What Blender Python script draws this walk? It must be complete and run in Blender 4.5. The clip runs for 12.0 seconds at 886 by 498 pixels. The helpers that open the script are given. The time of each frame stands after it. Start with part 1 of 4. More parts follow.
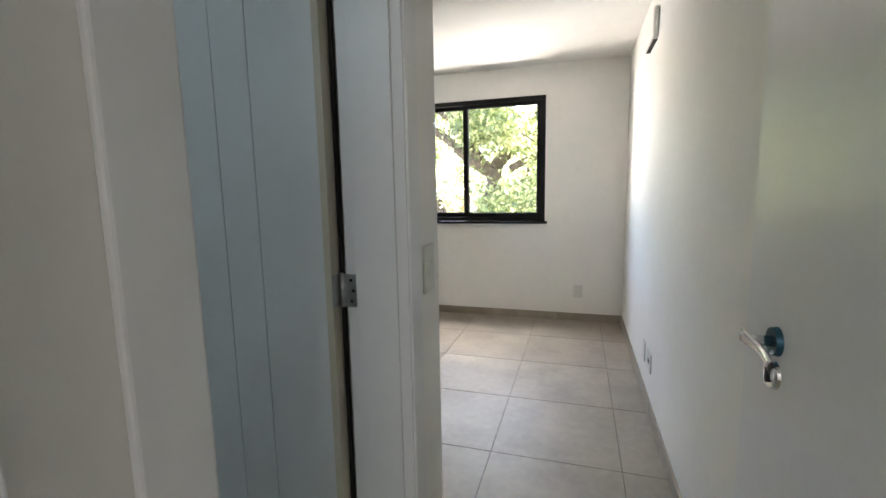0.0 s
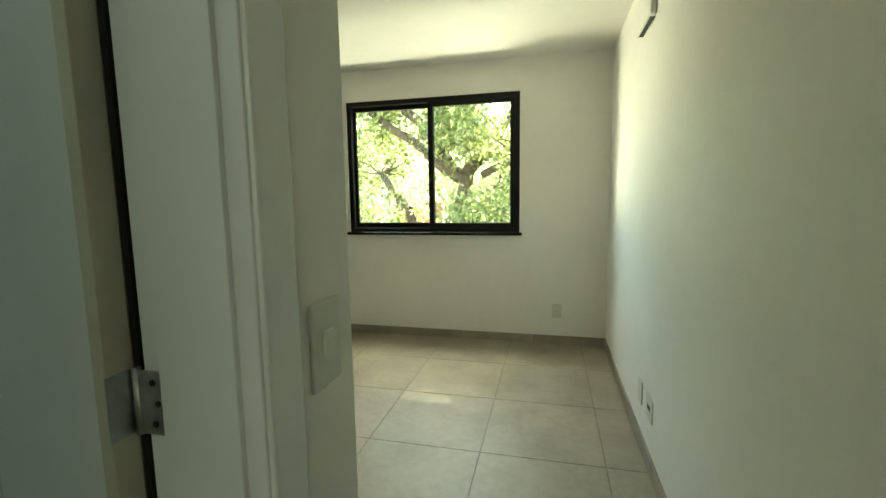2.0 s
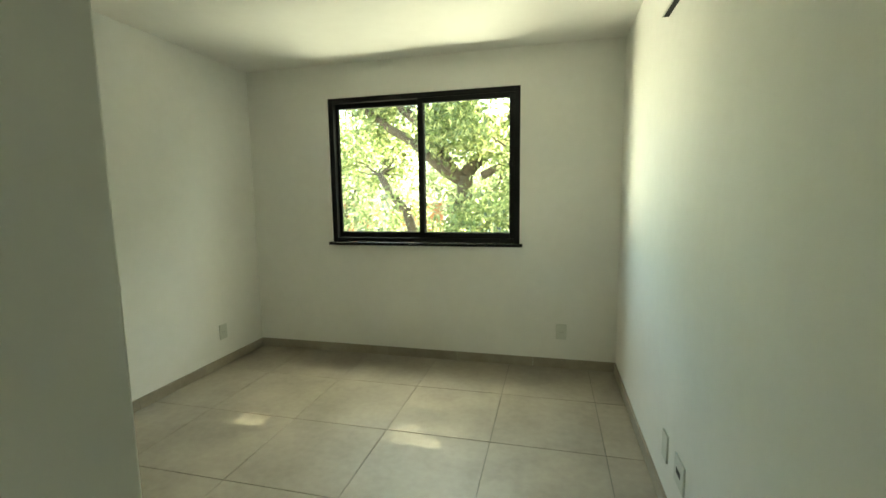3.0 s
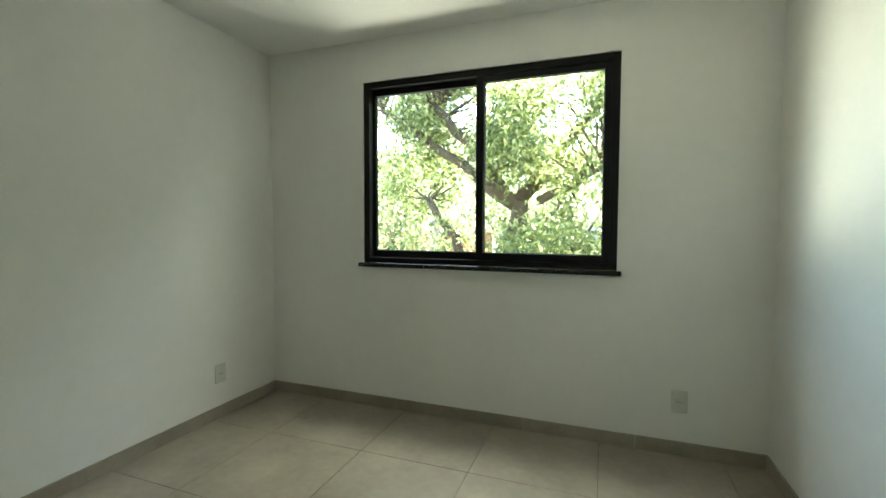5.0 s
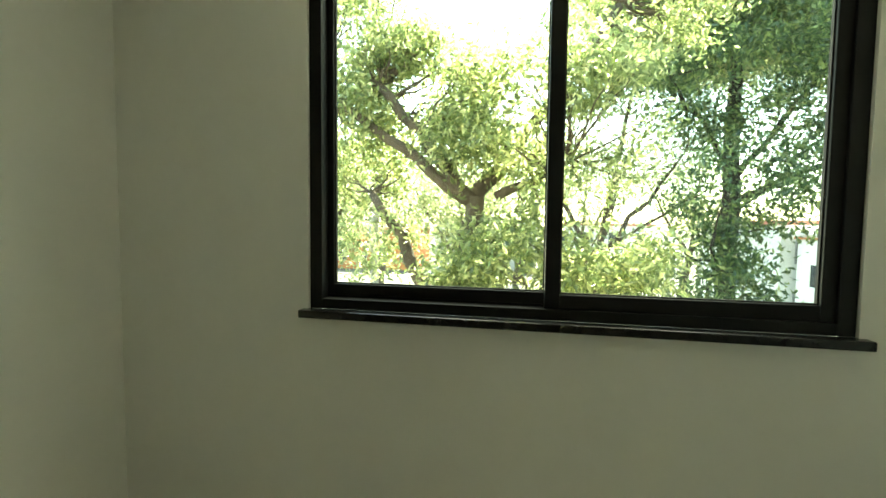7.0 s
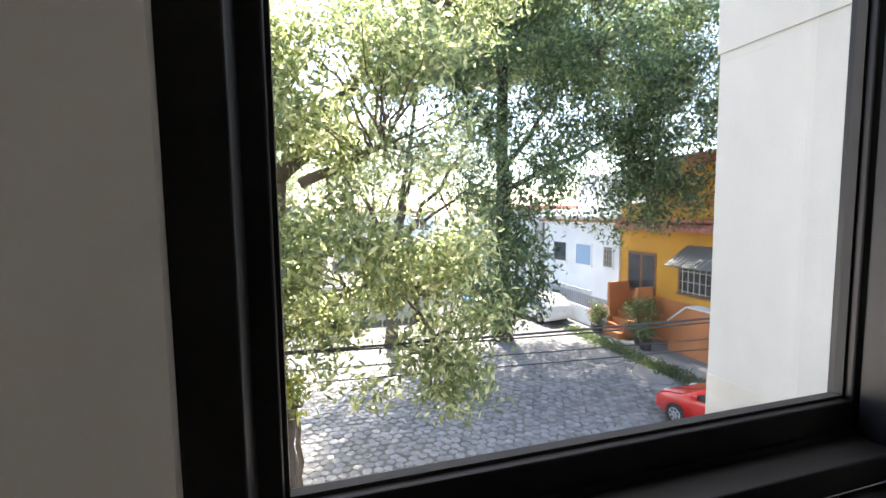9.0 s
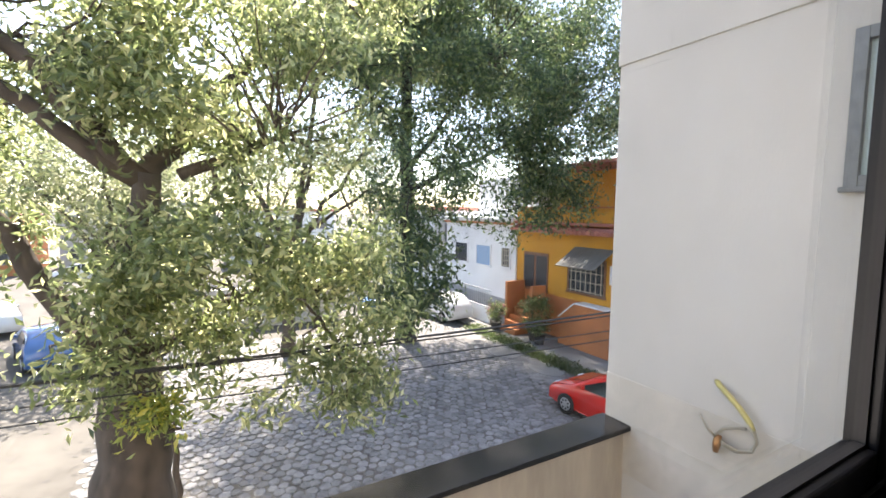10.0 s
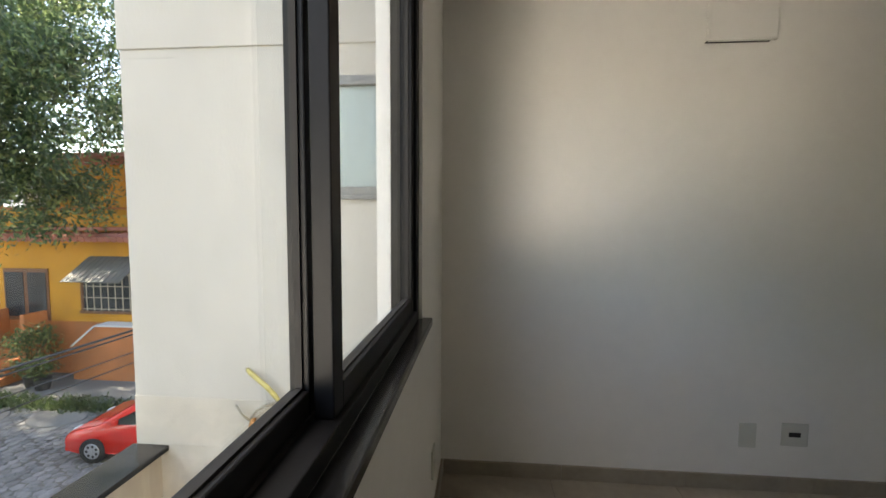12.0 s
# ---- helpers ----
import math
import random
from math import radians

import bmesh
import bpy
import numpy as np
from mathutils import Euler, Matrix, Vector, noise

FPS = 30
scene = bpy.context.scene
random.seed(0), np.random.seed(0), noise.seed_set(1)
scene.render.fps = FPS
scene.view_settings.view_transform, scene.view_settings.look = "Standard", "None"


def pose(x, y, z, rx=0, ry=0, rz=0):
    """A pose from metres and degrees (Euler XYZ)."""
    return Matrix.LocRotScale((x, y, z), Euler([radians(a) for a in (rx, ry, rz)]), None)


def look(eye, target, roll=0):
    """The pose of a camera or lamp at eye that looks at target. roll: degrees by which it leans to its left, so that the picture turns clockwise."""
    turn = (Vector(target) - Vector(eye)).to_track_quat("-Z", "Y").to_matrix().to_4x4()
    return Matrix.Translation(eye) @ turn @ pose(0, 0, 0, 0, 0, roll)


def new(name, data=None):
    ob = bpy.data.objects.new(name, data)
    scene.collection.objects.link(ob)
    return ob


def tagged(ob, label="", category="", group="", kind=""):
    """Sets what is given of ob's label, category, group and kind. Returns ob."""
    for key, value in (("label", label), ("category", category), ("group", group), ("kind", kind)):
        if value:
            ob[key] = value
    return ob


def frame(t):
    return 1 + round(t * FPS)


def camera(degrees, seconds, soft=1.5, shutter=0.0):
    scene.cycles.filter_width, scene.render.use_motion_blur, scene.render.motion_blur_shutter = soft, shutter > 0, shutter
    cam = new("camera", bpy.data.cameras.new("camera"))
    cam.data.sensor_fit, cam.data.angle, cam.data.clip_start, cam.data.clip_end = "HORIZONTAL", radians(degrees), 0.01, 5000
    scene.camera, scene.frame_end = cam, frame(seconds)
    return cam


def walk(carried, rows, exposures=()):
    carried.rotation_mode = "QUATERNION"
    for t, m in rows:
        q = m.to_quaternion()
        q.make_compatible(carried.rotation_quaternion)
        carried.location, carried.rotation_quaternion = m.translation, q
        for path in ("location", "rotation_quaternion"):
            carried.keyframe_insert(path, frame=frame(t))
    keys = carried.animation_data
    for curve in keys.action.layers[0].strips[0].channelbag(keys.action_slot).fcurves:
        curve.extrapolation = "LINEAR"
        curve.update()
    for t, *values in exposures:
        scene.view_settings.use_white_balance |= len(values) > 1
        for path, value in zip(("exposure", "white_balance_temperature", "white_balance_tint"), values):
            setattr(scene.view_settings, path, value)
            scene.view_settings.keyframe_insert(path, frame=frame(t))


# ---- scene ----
cam = camera(90.8, 12.0)
PATH = [
    (0, (-0.401, -4.266, 1.254), (-0.992, -2.374, 0.992), -1.1),
    (0.5, (-0.434, -4.158, 1.25), (-0.795, -2.208, 0.992), -0.7),
    (1, (-0.435, -4.007, 1.255), (-0.763, -2.049, 1.017), -0.8),
    (1.5, (-0.431, -3.885, 1.257), (-0.823, -1.938, 1.019), -0.8),
    (2, (-0.463, -3.749, 1.261), (-0.936, -1.82, 1.026), -0.9),
    (2.5, (-0.478, -3.554, 1.287), (-0.96, -1.627, 1.055), -0.7),
    (3, (-0.482, -3.344, 1.316), (-0.96, -1.417, 1.079), -0.8),
    (3.2, (-0.485, -3.273, 1.324), (-0.974, -1.347, 1.098), -0.8),
    (5, (-0.783, -2.523, 1.185), (-1.471, -0.648, 1.087), 0.2),
    (5.5, (-0.926, -2.242, 1.201), (-1.617, -0.367, 1.116), 0.6),
    (6, (-1.114, -1.916, 1.219), (-1.823, -0.047, 1.136), 0.7),
    (6.5, (-1.319, -1.6, 1.226), (-1.907, 0.308, 1.124), 0.9),
    (7, (-1.551, -1.313, 1.241), (-1.948, 0.644, 1.124), 0.7),
    (7.2, (-1.654, -1.216, 1.245), (-1.923, 0.763, 1.14), 0.1),
    (8.8, (-2.145, -0.385, 1.28), (-1.69, 1.555, 1.115), 0.1),
    (9, (-2.174, -0.316, 1.284), (-1.610, 1.594, 1.115), -0.7),
    (9.5, (-2.160, -0.195, 1.276), (-1.358, 1.625, 1.102), 0.6),
    (10, (-2.138, -0.102, 1.284), (-1.166, 1.634, 1.115), 0.6),
    (10.5, (-2.117, -0.058, 1.279), (-0.812, 1.450, 1.120), 1.4),
    (11, (-2.118, -0.046, 1.283), (-0.469, 1.076, 1.142), 2.0),
    (11.5, (-2.104, -0.076, 1.284), (-0.217, 0.573, 1.142), 2.0),
    (12, (-2.120, -0.190, 1.290), (-0.133, -0.017, 1.144), 0.3),
]
EXPOSURES = [
    (0.0, 4.35, 6700, 13), (0.8, 4.3, 6900, 1), (1.3, 4.15, 8000, -14), (2.5, 3.85, 8500, -17), (4.0, 3.75, 7500, -14),
    (5.5, 3.5, 6900, -10), (6.5, 3.35, 8500, -17), (7.2, 3.25, 8600, -20), (8.8, 2.7, 6800, 13), (9.6, 2.45, 6700, 19), (10.2, 2.15, 7200, 19), (11.0, 1.95, 7500, 12), (12.0, 2.6, 7500, 12),
]
walk(cam, [(t, look(e, g, r)) for t, e, g, r in PATH], EXPOSURES)

# ---- world and sun ----
SUN = Vector((0.14, 1.0, 1.5)).normalized()
world = bpy.data.worlds.new("sky")
scene.world = world
world.use_nodes = True
wn = world.node_tree
sky = wn.nodes.new("ShaderNodeTexSky")
sky.sky_type = "NISHITA"
sky.sun_disc = False
sky.sun_elevation = math.asin(SUN.z)
sky.sun_rotation = math.atan2(SUN.x, SUN.y)
wn.nodes["Background"].inputs[1].default_value = 0.15
wn.links.new(sky.outputs[0], wn.nodes["Background"].inputs[0])
sun = new("sun", bpy.data.lights.new("sun", "SUN"))
sun.data.energy = 5.0
sun.data.angle = radians(0.6)
sun.data.color = (1.0, 0.95, 0.86)
sun.matrix_world = look(SUN * 50, (0, 0, 0))


def area_lamp(name, eye, target, w, h, power, color=(1, 1, 1), spread=180):
    ob = new(name, bpy.data.lights.new(name, "AREA"))
    ob.data.shape = "RECTANGLE"
    ob.data.size, ob.data.size_y, ob.data.energy, ob.data.color = w, h, power, color
    ob.data.spread = radians(spread)
    ob.matrix_world = look(eye, target)
    return ob


# added unseen lamp above the window's head, standing in for skylight into the bedroom
area_lamp("window_sky_fill", (-1.49, 0.62, 2.75), (-1.6, -1.1, 0.9), 1.5, 0.55, 3.6, (1.0, 0.98, 0.93))
# added unseen lamp, imitating light thrown up by the terrace and street below
area_lamp("street_bounce_fill", (-1.49, 1.55, -0.42), (-1.5, -1.3, 2.0), 2.0, 0.6, 2.8, (1.0, 0.96, 0.88), 100)
# added lamp out of view along the facade, imitating light off the sunlit street
area_lamp("street_glow_fill", (-3.6, 1.1, 0.72), (-0.3, -1.3, 1.55), 1.3, 0.7, 1.7, (1.0, 0.95, 0.88), 52)
# daylight of the bathroom's own window; added fill lamp in the unseen hall behind the entrance
area_lamp("bathroom_daylight", (-1.45, -5.15, 2.0), (-1.35, -3.5, 1.5), 0.6, 0.6, 1.2, (0.66, 0.88, 1.0))
area_lamp("hall_fill", (-0.2, -6.2, 1.6), (-0.4, -4.0, 1.2), 1.0, 1.2, 0.55, (1.0, 0.97, 0.92))


# ---- materials ----
def mat(name, color, rough=0.5, metal=0.0, vary=0.12, scale=8.0, bump=0.0, bump_scale=60.0, color2=None, spec=0.5, per_piece=0.0, island=0.0, coat=0.0, stretch=(1, 1, 1)):
    m = bpy.data.materials.new(name)
    m.use_nodes = True
    n, l = m.node_tree.nodes, m.node_tree.links
    b = n["Principled BSDF"]
    b.inputs["Roughness"].default_value = rough
    b.inputs["Metallic"].default_value = metal
    b.inputs["Specular IOR Level"].default_value = spec
    b.inputs["Coat Weight"].default_value = coat
    tc = n.new("ShaderNodeTexCoord")
    geo = n.new("ShaderNodeNewGeometry")
    mp = n.new("ShaderNodeMapping")
    mp.inputs["Scale"].default_value = stretch
    l.new(geo.outputs["Position"], mp.inputs[0])
    big = n.new("ShaderNodeTexNoise")
    big.inputs["Scale"].default_value = scale
    big.inputs["Detail"].default_value = 6
    fine = n.new("ShaderNodeTexNoise")
    fine.inputs["Scale"].default_value = scale * 9
    fine.inputs["Detail"].default_value = 3
    l.new(mp.outputs[0], big.inputs[0])
    l.new(mp.outputs[0], fine.inputs[0])
    add = n.new("ShaderNodeMath")
    add.operation = "MULTIPLY_ADD"
    add.inputs[1].default_value = 0.35
    l.new(fine.outputs[0], add.inputs[0])
    l.new(big.outputs[0], add.inputs[2])
    ramp = n.new("ShaderNodeValToRGB")
    c2 = color2 or [c * (1 - vary * 1.6) for c in color]
    ramp.color_ramp.elements[0].position, ramp.color_ramp.elements[1].position = 0.48, 0.85
    ramp.color_ramp.elements[0].color = (*c2, 1)
    ramp.color_ramp.elements[1].color = (*[min(0.95, c * (1 + vary * 0.3)) for c in color], 1)
    l.new(add.outputs[0], ramp.inputs[0])
    out = ramp.outputs[0]
    if per_piece or island:
        hsv = n.new("ShaderNodeHueSaturation")
        mr = n.new("ShaderNodeMapRange")
        if island:
            l.new(geo.outputs["Random Per Island"], mr.inputs[0])
        else:
            oi = n.new("ShaderNodeObjectInfo")
            l.new(oi.outputs["Random"], mr.inputs[0])
        k = per_piece or island
        mr.inputs[3].default_value, mr.inputs[4].default_value = 1 - k, 1 + k
        l.new(mr.outputs[0], hsv.inputs["Value"])
        l.new(out, hsv.inputs["Color"])
        out = hsv.outputs[0]
    l.new(out, b.inputs["Base Color"])
    if bump:
        bp = n.new("ShaderNodeBump")
        bp.inputs["Strength"].default_value = bump
        bp.inputs["Distance"].default_value = 0.01
        bn = n.new("ShaderNodeTexNoise")
        bn.inputs["Scale"].default_value = bump_scale
        bn.inputs["Detail"].default_value = 4
        l.new(mp.outputs[0], bn.inputs[0])
        l.new(bn.outputs[0], bp.inputs["Height"])
        l.new(bp.outputs[0], b.inputs["Normal"])
    return m


def leaf_mat(name, c1, c2, c3):
    m = bpy.data.materials.new(name)
    m.use_nodes = True
    n, l = m.node_tree.nodes, m.node_tree.links
    b = n["Principled BSDF"]
    b.inputs["Roughness"].default_value = 0.30
    b.inputs["Specular IOR Level"].default_value = 0.9
    geo = n.new("ShaderNodeNewGeometry")
    ramp = n.new("ShaderNodeValToRGB")
    e = ramp.color_ramp.elements
    e[0].color, e[1].color = (*c1, 1), (*c3, 1)
    e.new(0.6).color = (*c2, 1)
    e[2].position = 1.0
    l.new(geo.outputs["Random Per Island"], ramp.inputs[0])
    l.new(ramp.outputs[0], b.inputs["Base Color"])
    tr = n.new("ShaderNodeBsdfTranslucent")
    tint = n.new("ShaderNodeHueSaturation")
    tint.inputs["Value"].default_value = 2.6
    tint.inputs["Saturation"].default_value = 0.84
    l.new(ramp.outputs[0], tint.inputs["Color"])
    l.new(tint.outputs[0], tr.inputs[0])
    mx = n.new("ShaderNodeMixShader")
    mx.inputs[0].default_value = 0.52
    l.new(b.outputs[0], mx.inputs[1])
    l.new(tr.outputs[0], mx.inputs[2])
    l.new(mx.outputs[0], n["Material Output"].inputs[0])
    return m


def glass_mat(name, color=(1, 1, 1), rough=0.0):
    m = bpy.data.materials.new(name)
    m.use_nodes = True
    n, l = m.node_tree.nodes, m.node_tree.links
    n.remove(n["Principled BSDF"])
    tr, gl, mx, lw = n.new("ShaderNodeBsdfTransparent"), n.new("ShaderNodeBsdfGlossy"), n.new("ShaderNodeMixShader"), n.new("ShaderNodeLayerWeight")
    lw.inputs[0].default_value = 0.5
    pw, sc = n.new("ShaderNodeMath"), n.new("ShaderNodeMath")
    pw.operation, sc.operation = "POWER", "MULTIPLY_ADD"
    pw.inputs[1].default_value, sc.inputs[1].default_value, sc.inputs[2].default_value = 4.0, 0.7, 0.025
    l.new(lw.outputs["Facing"], pw.inputs[0])
    l.new(pw.outputs[0], sc.inputs[0])
    tr.inputs[0].default_value = (*color, 1)
    gl.inputs["Roughness"].default_value = rough
    l.new(sc.outputs[0], mx.inputs[0])
    l.new(tr.outputs[0], mx.inputs[1])
    l.new(gl.outputs[0], mx.inputs[2])
    l.new(mx.outputs[0], n["Material Output"].inputs[0])
    return m


PAINT = mat("white_wall_paint", (0.86, 0.85, 0.82), 0.6, vary=0.03, scale=1.6, bump=0.05, bump_scale=90)
CEIL = mat("white_ceiling_paint", (0.87, 0.86, 0.84), 0.75, vary=0.03, scale=1.3, bump=0.04, bump_scale=70)
DOORW = mat("white_door_lacquer", (0.80, 0.81, 0.82), 0.33, vary=0.03, scale=3, bump=0.02, bump_scale=30)
TILE = mat("beige_porcelain", (0.36, 0.315, 0.255), 0.46, vary=0.16, scale=2.6, bump=0.03, bump_scale=25, per_piece=0.04)
GROUT = mat("grey_grout", (0.22, 0.20, 0.17), 0.9, vary=0.2, scale=20)
SKIRT = mat("beige_skirting", (0.34, 0.30, 0.24), 0.4, vary=0.14, scale=4, per_piece=0.04)
BLACK = mat("black_aluminium", (0.008, 0.008, 0.009), 0.5, spec=0.22, vary=0.2, scale=12, bump=0.02, bump_scale=80)
GRANITE = mat("black_granite", (0.012, 0.012, 0.013), 0.22, spec=0.4, vary=0.4, scale=40)
GREYSILL = mat("grey_granite", (0.075, 0.08, 0.085), 0.45, vary=0.3, scale=30, bump=0.03)
PLASTIC = mat("white_plastic", (0.66, 0.67, 0.62), 0.35, vary=0.02, scale=9)
DARK = mat("dark_slot", (0.02, 0.02, 0.02), 0.6, scale=20)
CHROME = mat("brushed_chrome", (0.70, 0.70, 0.70), 0.18, 1.0, vary=0.08, scale=30)
STEEL = mat("hinge_steel", (0.55, 0.56, 0.57), 0.3, 1.0, vary=0.15, scale=40)
BLUEFILM = mat("blue_protective_film", (0.05, 0.16, 0.24), 0.25, 0.5, vary=0.2, scale=30)
# sash gasket rubber, and the shade painted into the bathroom door's gap
RUBBER_SHADE = mat("dark_gasket_and_gap_shade", (0.015, 0.014, 0.013), 0.8, scale=30)
GLASS = glass_mat("window_glass", (0.96, 0.97, 0.96))
FROST = mat("frosted_pane", (0.42, 0.50, 0.48), 0.25, vary=0.12, scale=3, stretch=(1, 1, 0.3))
STUCCO = mat("off_white_stucco", (0.54, 0.51, 0.455), 0.85, vary=0.08, scale=1.1, bump=0.18, bump_scale=45, stretch=(1, 1, 0.5))
STUCCO3 = mat("patched_beige_render", (0.56, 0.51, 0.43), 0.9, vary=0.14, scale=2.2, bump=0.25, bump_scale=35)
STUCCO2 = mat("beige_parapet_render", (0.52, 0.44, 0.35), 0.9, vary=0.16, scale=4, bump=0.3, bump_scale=30, stretch=(1, 1, 0.25))
ALU = mat("grey_aluminium", (0.20, 0.20, 0.19), 0.45, 0.3, vary=0.15, scale=20)
CABLE = mat("black_cable", (0.02, 0.02, 0.02), 0.6, scale=20)
YELLOWTUBE = mat("yellow_conduit", (0.56, 0.47, 0.16), 0.5, vary=0.15, scale=30)
TUBEW = mat("pale_tube", (0.34, 0.30, 0.22), 0.5, vary=0.1, scale=30)
COPPER = mat("copper_end", (0.45, 0.22, 0.08), 0.35, 0.7, vary=0.2, scale=40)
SOIL = mat("street_dust", (0.12, 0.113, 0.10), 0.95, vary=0.25, scale=0.8, bump=0.3, bump_scale=8)
STONE = mat("grey_cobble", (0.20, 0.20, 0.20), 0.75, vary=0.25, scale=5, bump=0.25, bump_scale=25, per_piece=0.28)
STONES = mat("grey_cobble_field", (0.20, 0.20, 0.20), 0.75, vary=0.25, scale=5, bump=0.25, bump_scale=25, island=0.28)
CONCRETE = mat("pavement_concrete", (0.20, 0.20, 0.195), 0.9, vary=0.2, scale=1.2, bump=0.2, bump_scale=20)
GRASSM = leaf_mat("grass_blades", (0.03, 0.055, 0.015), (0.05, 0.08, 0.02), (0.09, 0.11, 0.04))
BARK = mat("brown_bark", (0.10, 0.078, 0.06), 0.95, vary=0.35, scale=6, bump=0.9, bump_scale=14, stretch=(1, 1, 0.35))
BARKD = mat("dark_bark", (0.05, 0.042, 0.036), 0.95, vary=0.35, scale=6, bump=0.9, bump_scale=14, stretch=(1, 1, 0.35))
LEAF1 = leaf_mat("light_leaves", (0.05, 0.072, 0.02), (0.15, 0.185, 0.06), (0.42, 0.41, 0.21))
LEAF2 = leaf_mat("dark_leaves", (0.018, 0.038, 0.012), (0.05, 0.088, 0.028), (0.19, 0.235, 0.075))
LEAF3 = leaf_mat("pale_far_leaves", (0.07, 0.09, 0.035), (0.13, 0.15, 0.065), (0.24, 0.24, 0.13))
LEAFY = leaf_mat("yellow_leaves", (0.09, 0.13, 0.02), (0.20, 0.23, 0.03), (0.42, 0.36, 0.04))
ORANGE = mat("yellow_ochre_paint", (0.62, 0.30, 0.035), 0.8, vary=0.14, scale=0.9, bump=0.1)
TERRA = mat("terracotta_paint", (0.50, 0.19, 0.075), 0.85, vary=0.18, scale=1.2, bump=0.12)
ROOFT = mat("pink_roof_tiles", (0.45, 0.18, 0.14), 0.8, vary=0.2, scale=3, island=0.15)
WHITEH = mat("white_house_paint", (0.72, 0.74, 0.76), 0.8, vary=0.08, scale=1.0)
GREYH = mat("grey_plinth_paint", (0.33, 0.35, 0.38), 0.85, vary=0.12, scale=1.5)
WOODF = mat("brown_wood_frame", (0.22, 0.10, 0.05), 0.6, vary=0.25, scale=6, stretch=(1, 1, 0.2))
GRILLE = mat("cream_grille", (0.55, 0.50, 0.40), 0.5, vary=0.1, scale=12)
DARKGL = mat("dim_window_pane", (0.05, 0.06, 0.07), 0.12, vary=0.3, scale=2)
BLUEP = mat("blue_shutter_paint", (0.25, 0.38, 0.55), 0.6, vary=0.1, scale=4)
AWN = mat("grey_awning_sheet", (0.15, 0.15, 0.138), 0.6, vary=0.12, scale=3)
POLEC = mat("pole_concrete", (0.34, 0.31, 0.27), 0.9, vary=0.2, scale=4, bump=0.2)
REDCAR = mat("red_car_paint", (0.62, 0.03, 0.02), 0.25, vary=0.05, scale=2, coat=0.8)
WHITECAR = mat("white_car_paint", (0.75, 0.77, 0.8), 0.25, vary=0.04, scale=2, coat=0.8)
BLUECAR = mat("blue_car_paint", (0.06, 0.16, 0.40), 0.25, vary=0.05, scale=2, coat=0.8)
CARGL = mat("car_glass", (0.015, 0.018, 0.02), 0.05, vary=0.1, scale=2)
TYRE = mat("tyre_rubber", (0.02, 0.02, 0.02), 0.85, vary=0.2, scale=20)
RIM = mat("silver_rim", (0.55, 0.56, 0.58), 0.3, 0.8, vary=0.1, scale=12)
LAMPG = mat("clear_headlight", (0.6, 0.62, 0.65), 0.1, vary=0.05, scale=10)
POTM = mat("dark_plant_pot", (0.05, 0.045, 0.04), 0.8, vary=0.2, scale=8)
TANK = mat("pale_stone_wall", (0.55, 0.52, 0.48), 0.9, vary=0.15, scale=1.5)


# ---- building helpers ----
def empty(name, loc=(0, 0, 0), rz=0):
    ob = new(name)
    ob.matrix_world = pose(*loc, 0, 0, rz)
    return ob


def link(name, bm, material, parent=None, smooth=False):
    me = bpy.data.meshes.new(name)
    bm.to_mesh(me)
    bm.free()
    me.materials.append(material)
    if smooth:
        for p in me.polygons:
            p.use_smooth = True
    ob = new(name, me)
    if parent:
        ob.parent = parent
    return ob


def part(name, bm, material, parent, label="", smooth=False):
    return tagged(link(name, bm, material, parent, smooth), label)


def box(x0, x1, y0, y1, z0, z1, bevel=0.0, bm=None):
    bm = bm or bmesh.new()
    r = bmesh.ops.create_cube(bm, size=1.0, matrix=Matrix.Translation(((x0 + x1) / 2, (y0 + y1) / 2, (z0 + z1) / 2)) @ Matrix.Diagonal((abs(x1 - x0), abs(y1 - y0), abs(z1 - z0), 1)))
    if bevel:
        ed = list({e for v in r["verts"] for e in v.link_edges})
        bmesh.ops.bevel(bm, geom=ed, offset=bevel, segments=2, affect="EDGES", profile=0.5)
    return bm


def boxes(rows, bevel=0.0):
    bm = bmesh.new()
    for r in rows:
        box(*r, bevel, bm)
    return bm


def cyl(p0, p1, r0, r1=None, seg=16, bm=None):
    bm = bm or bmesh.new()
    p0, p1 = Vector(p0), Vector(p1)
    d = p1 - p0
    m = Matrix.Translation((p0 + p1) / 2) @ d.to_track_quat("Z", "Y").to_matrix().to_4x4()
    bmesh.ops.create_cone(bm, cap_ends=True, segments=seg, radius1=r0, radius2=r0 if r1 is None else r1, depth=d.length, matrix=m)
    return bm


def tube(points, r, bm=None, seg=8):
    """A round tube along points; r is one radius or one for each point."""
    bm = bm or bmesh.new()
    rad = r if isinstance(r, (list, tuple)) else [r] * len(points)
    pts = [Vector(p) for p in points]
    rings = []
    for i, p in enumerate(pts):
        d = (pts[min(i + 1, len(pts) - 1)] - pts[max(i - 1, 0)]).normalized()
        a = d.orthogonal().normalized() if not rings else (side - d * side.dot(d)).normalized()
        side = a
        c = d.cross(a)
        rings.append([bm.verts.new(p + (a * math.cos(k * math.tau / seg) + c * math.sin(k * math.tau / seg)) * rad[i]) for k in range(seg)])
    for u, v in zip(rings, rings[1:]):
        for k in range(seg):
            bm.faces.new((u[k], u[(k + 1) % seg], v[(k + 1) % seg], v[k]))
    bm.faces.new(rings[0][::-1])
    bm.faces.new(rings[-1])
    return bm


def structure(name, bm, material, label, category, smooth=False):
    return tagged(link(name, bm, material, None, smooth), label, category, kind="structure")


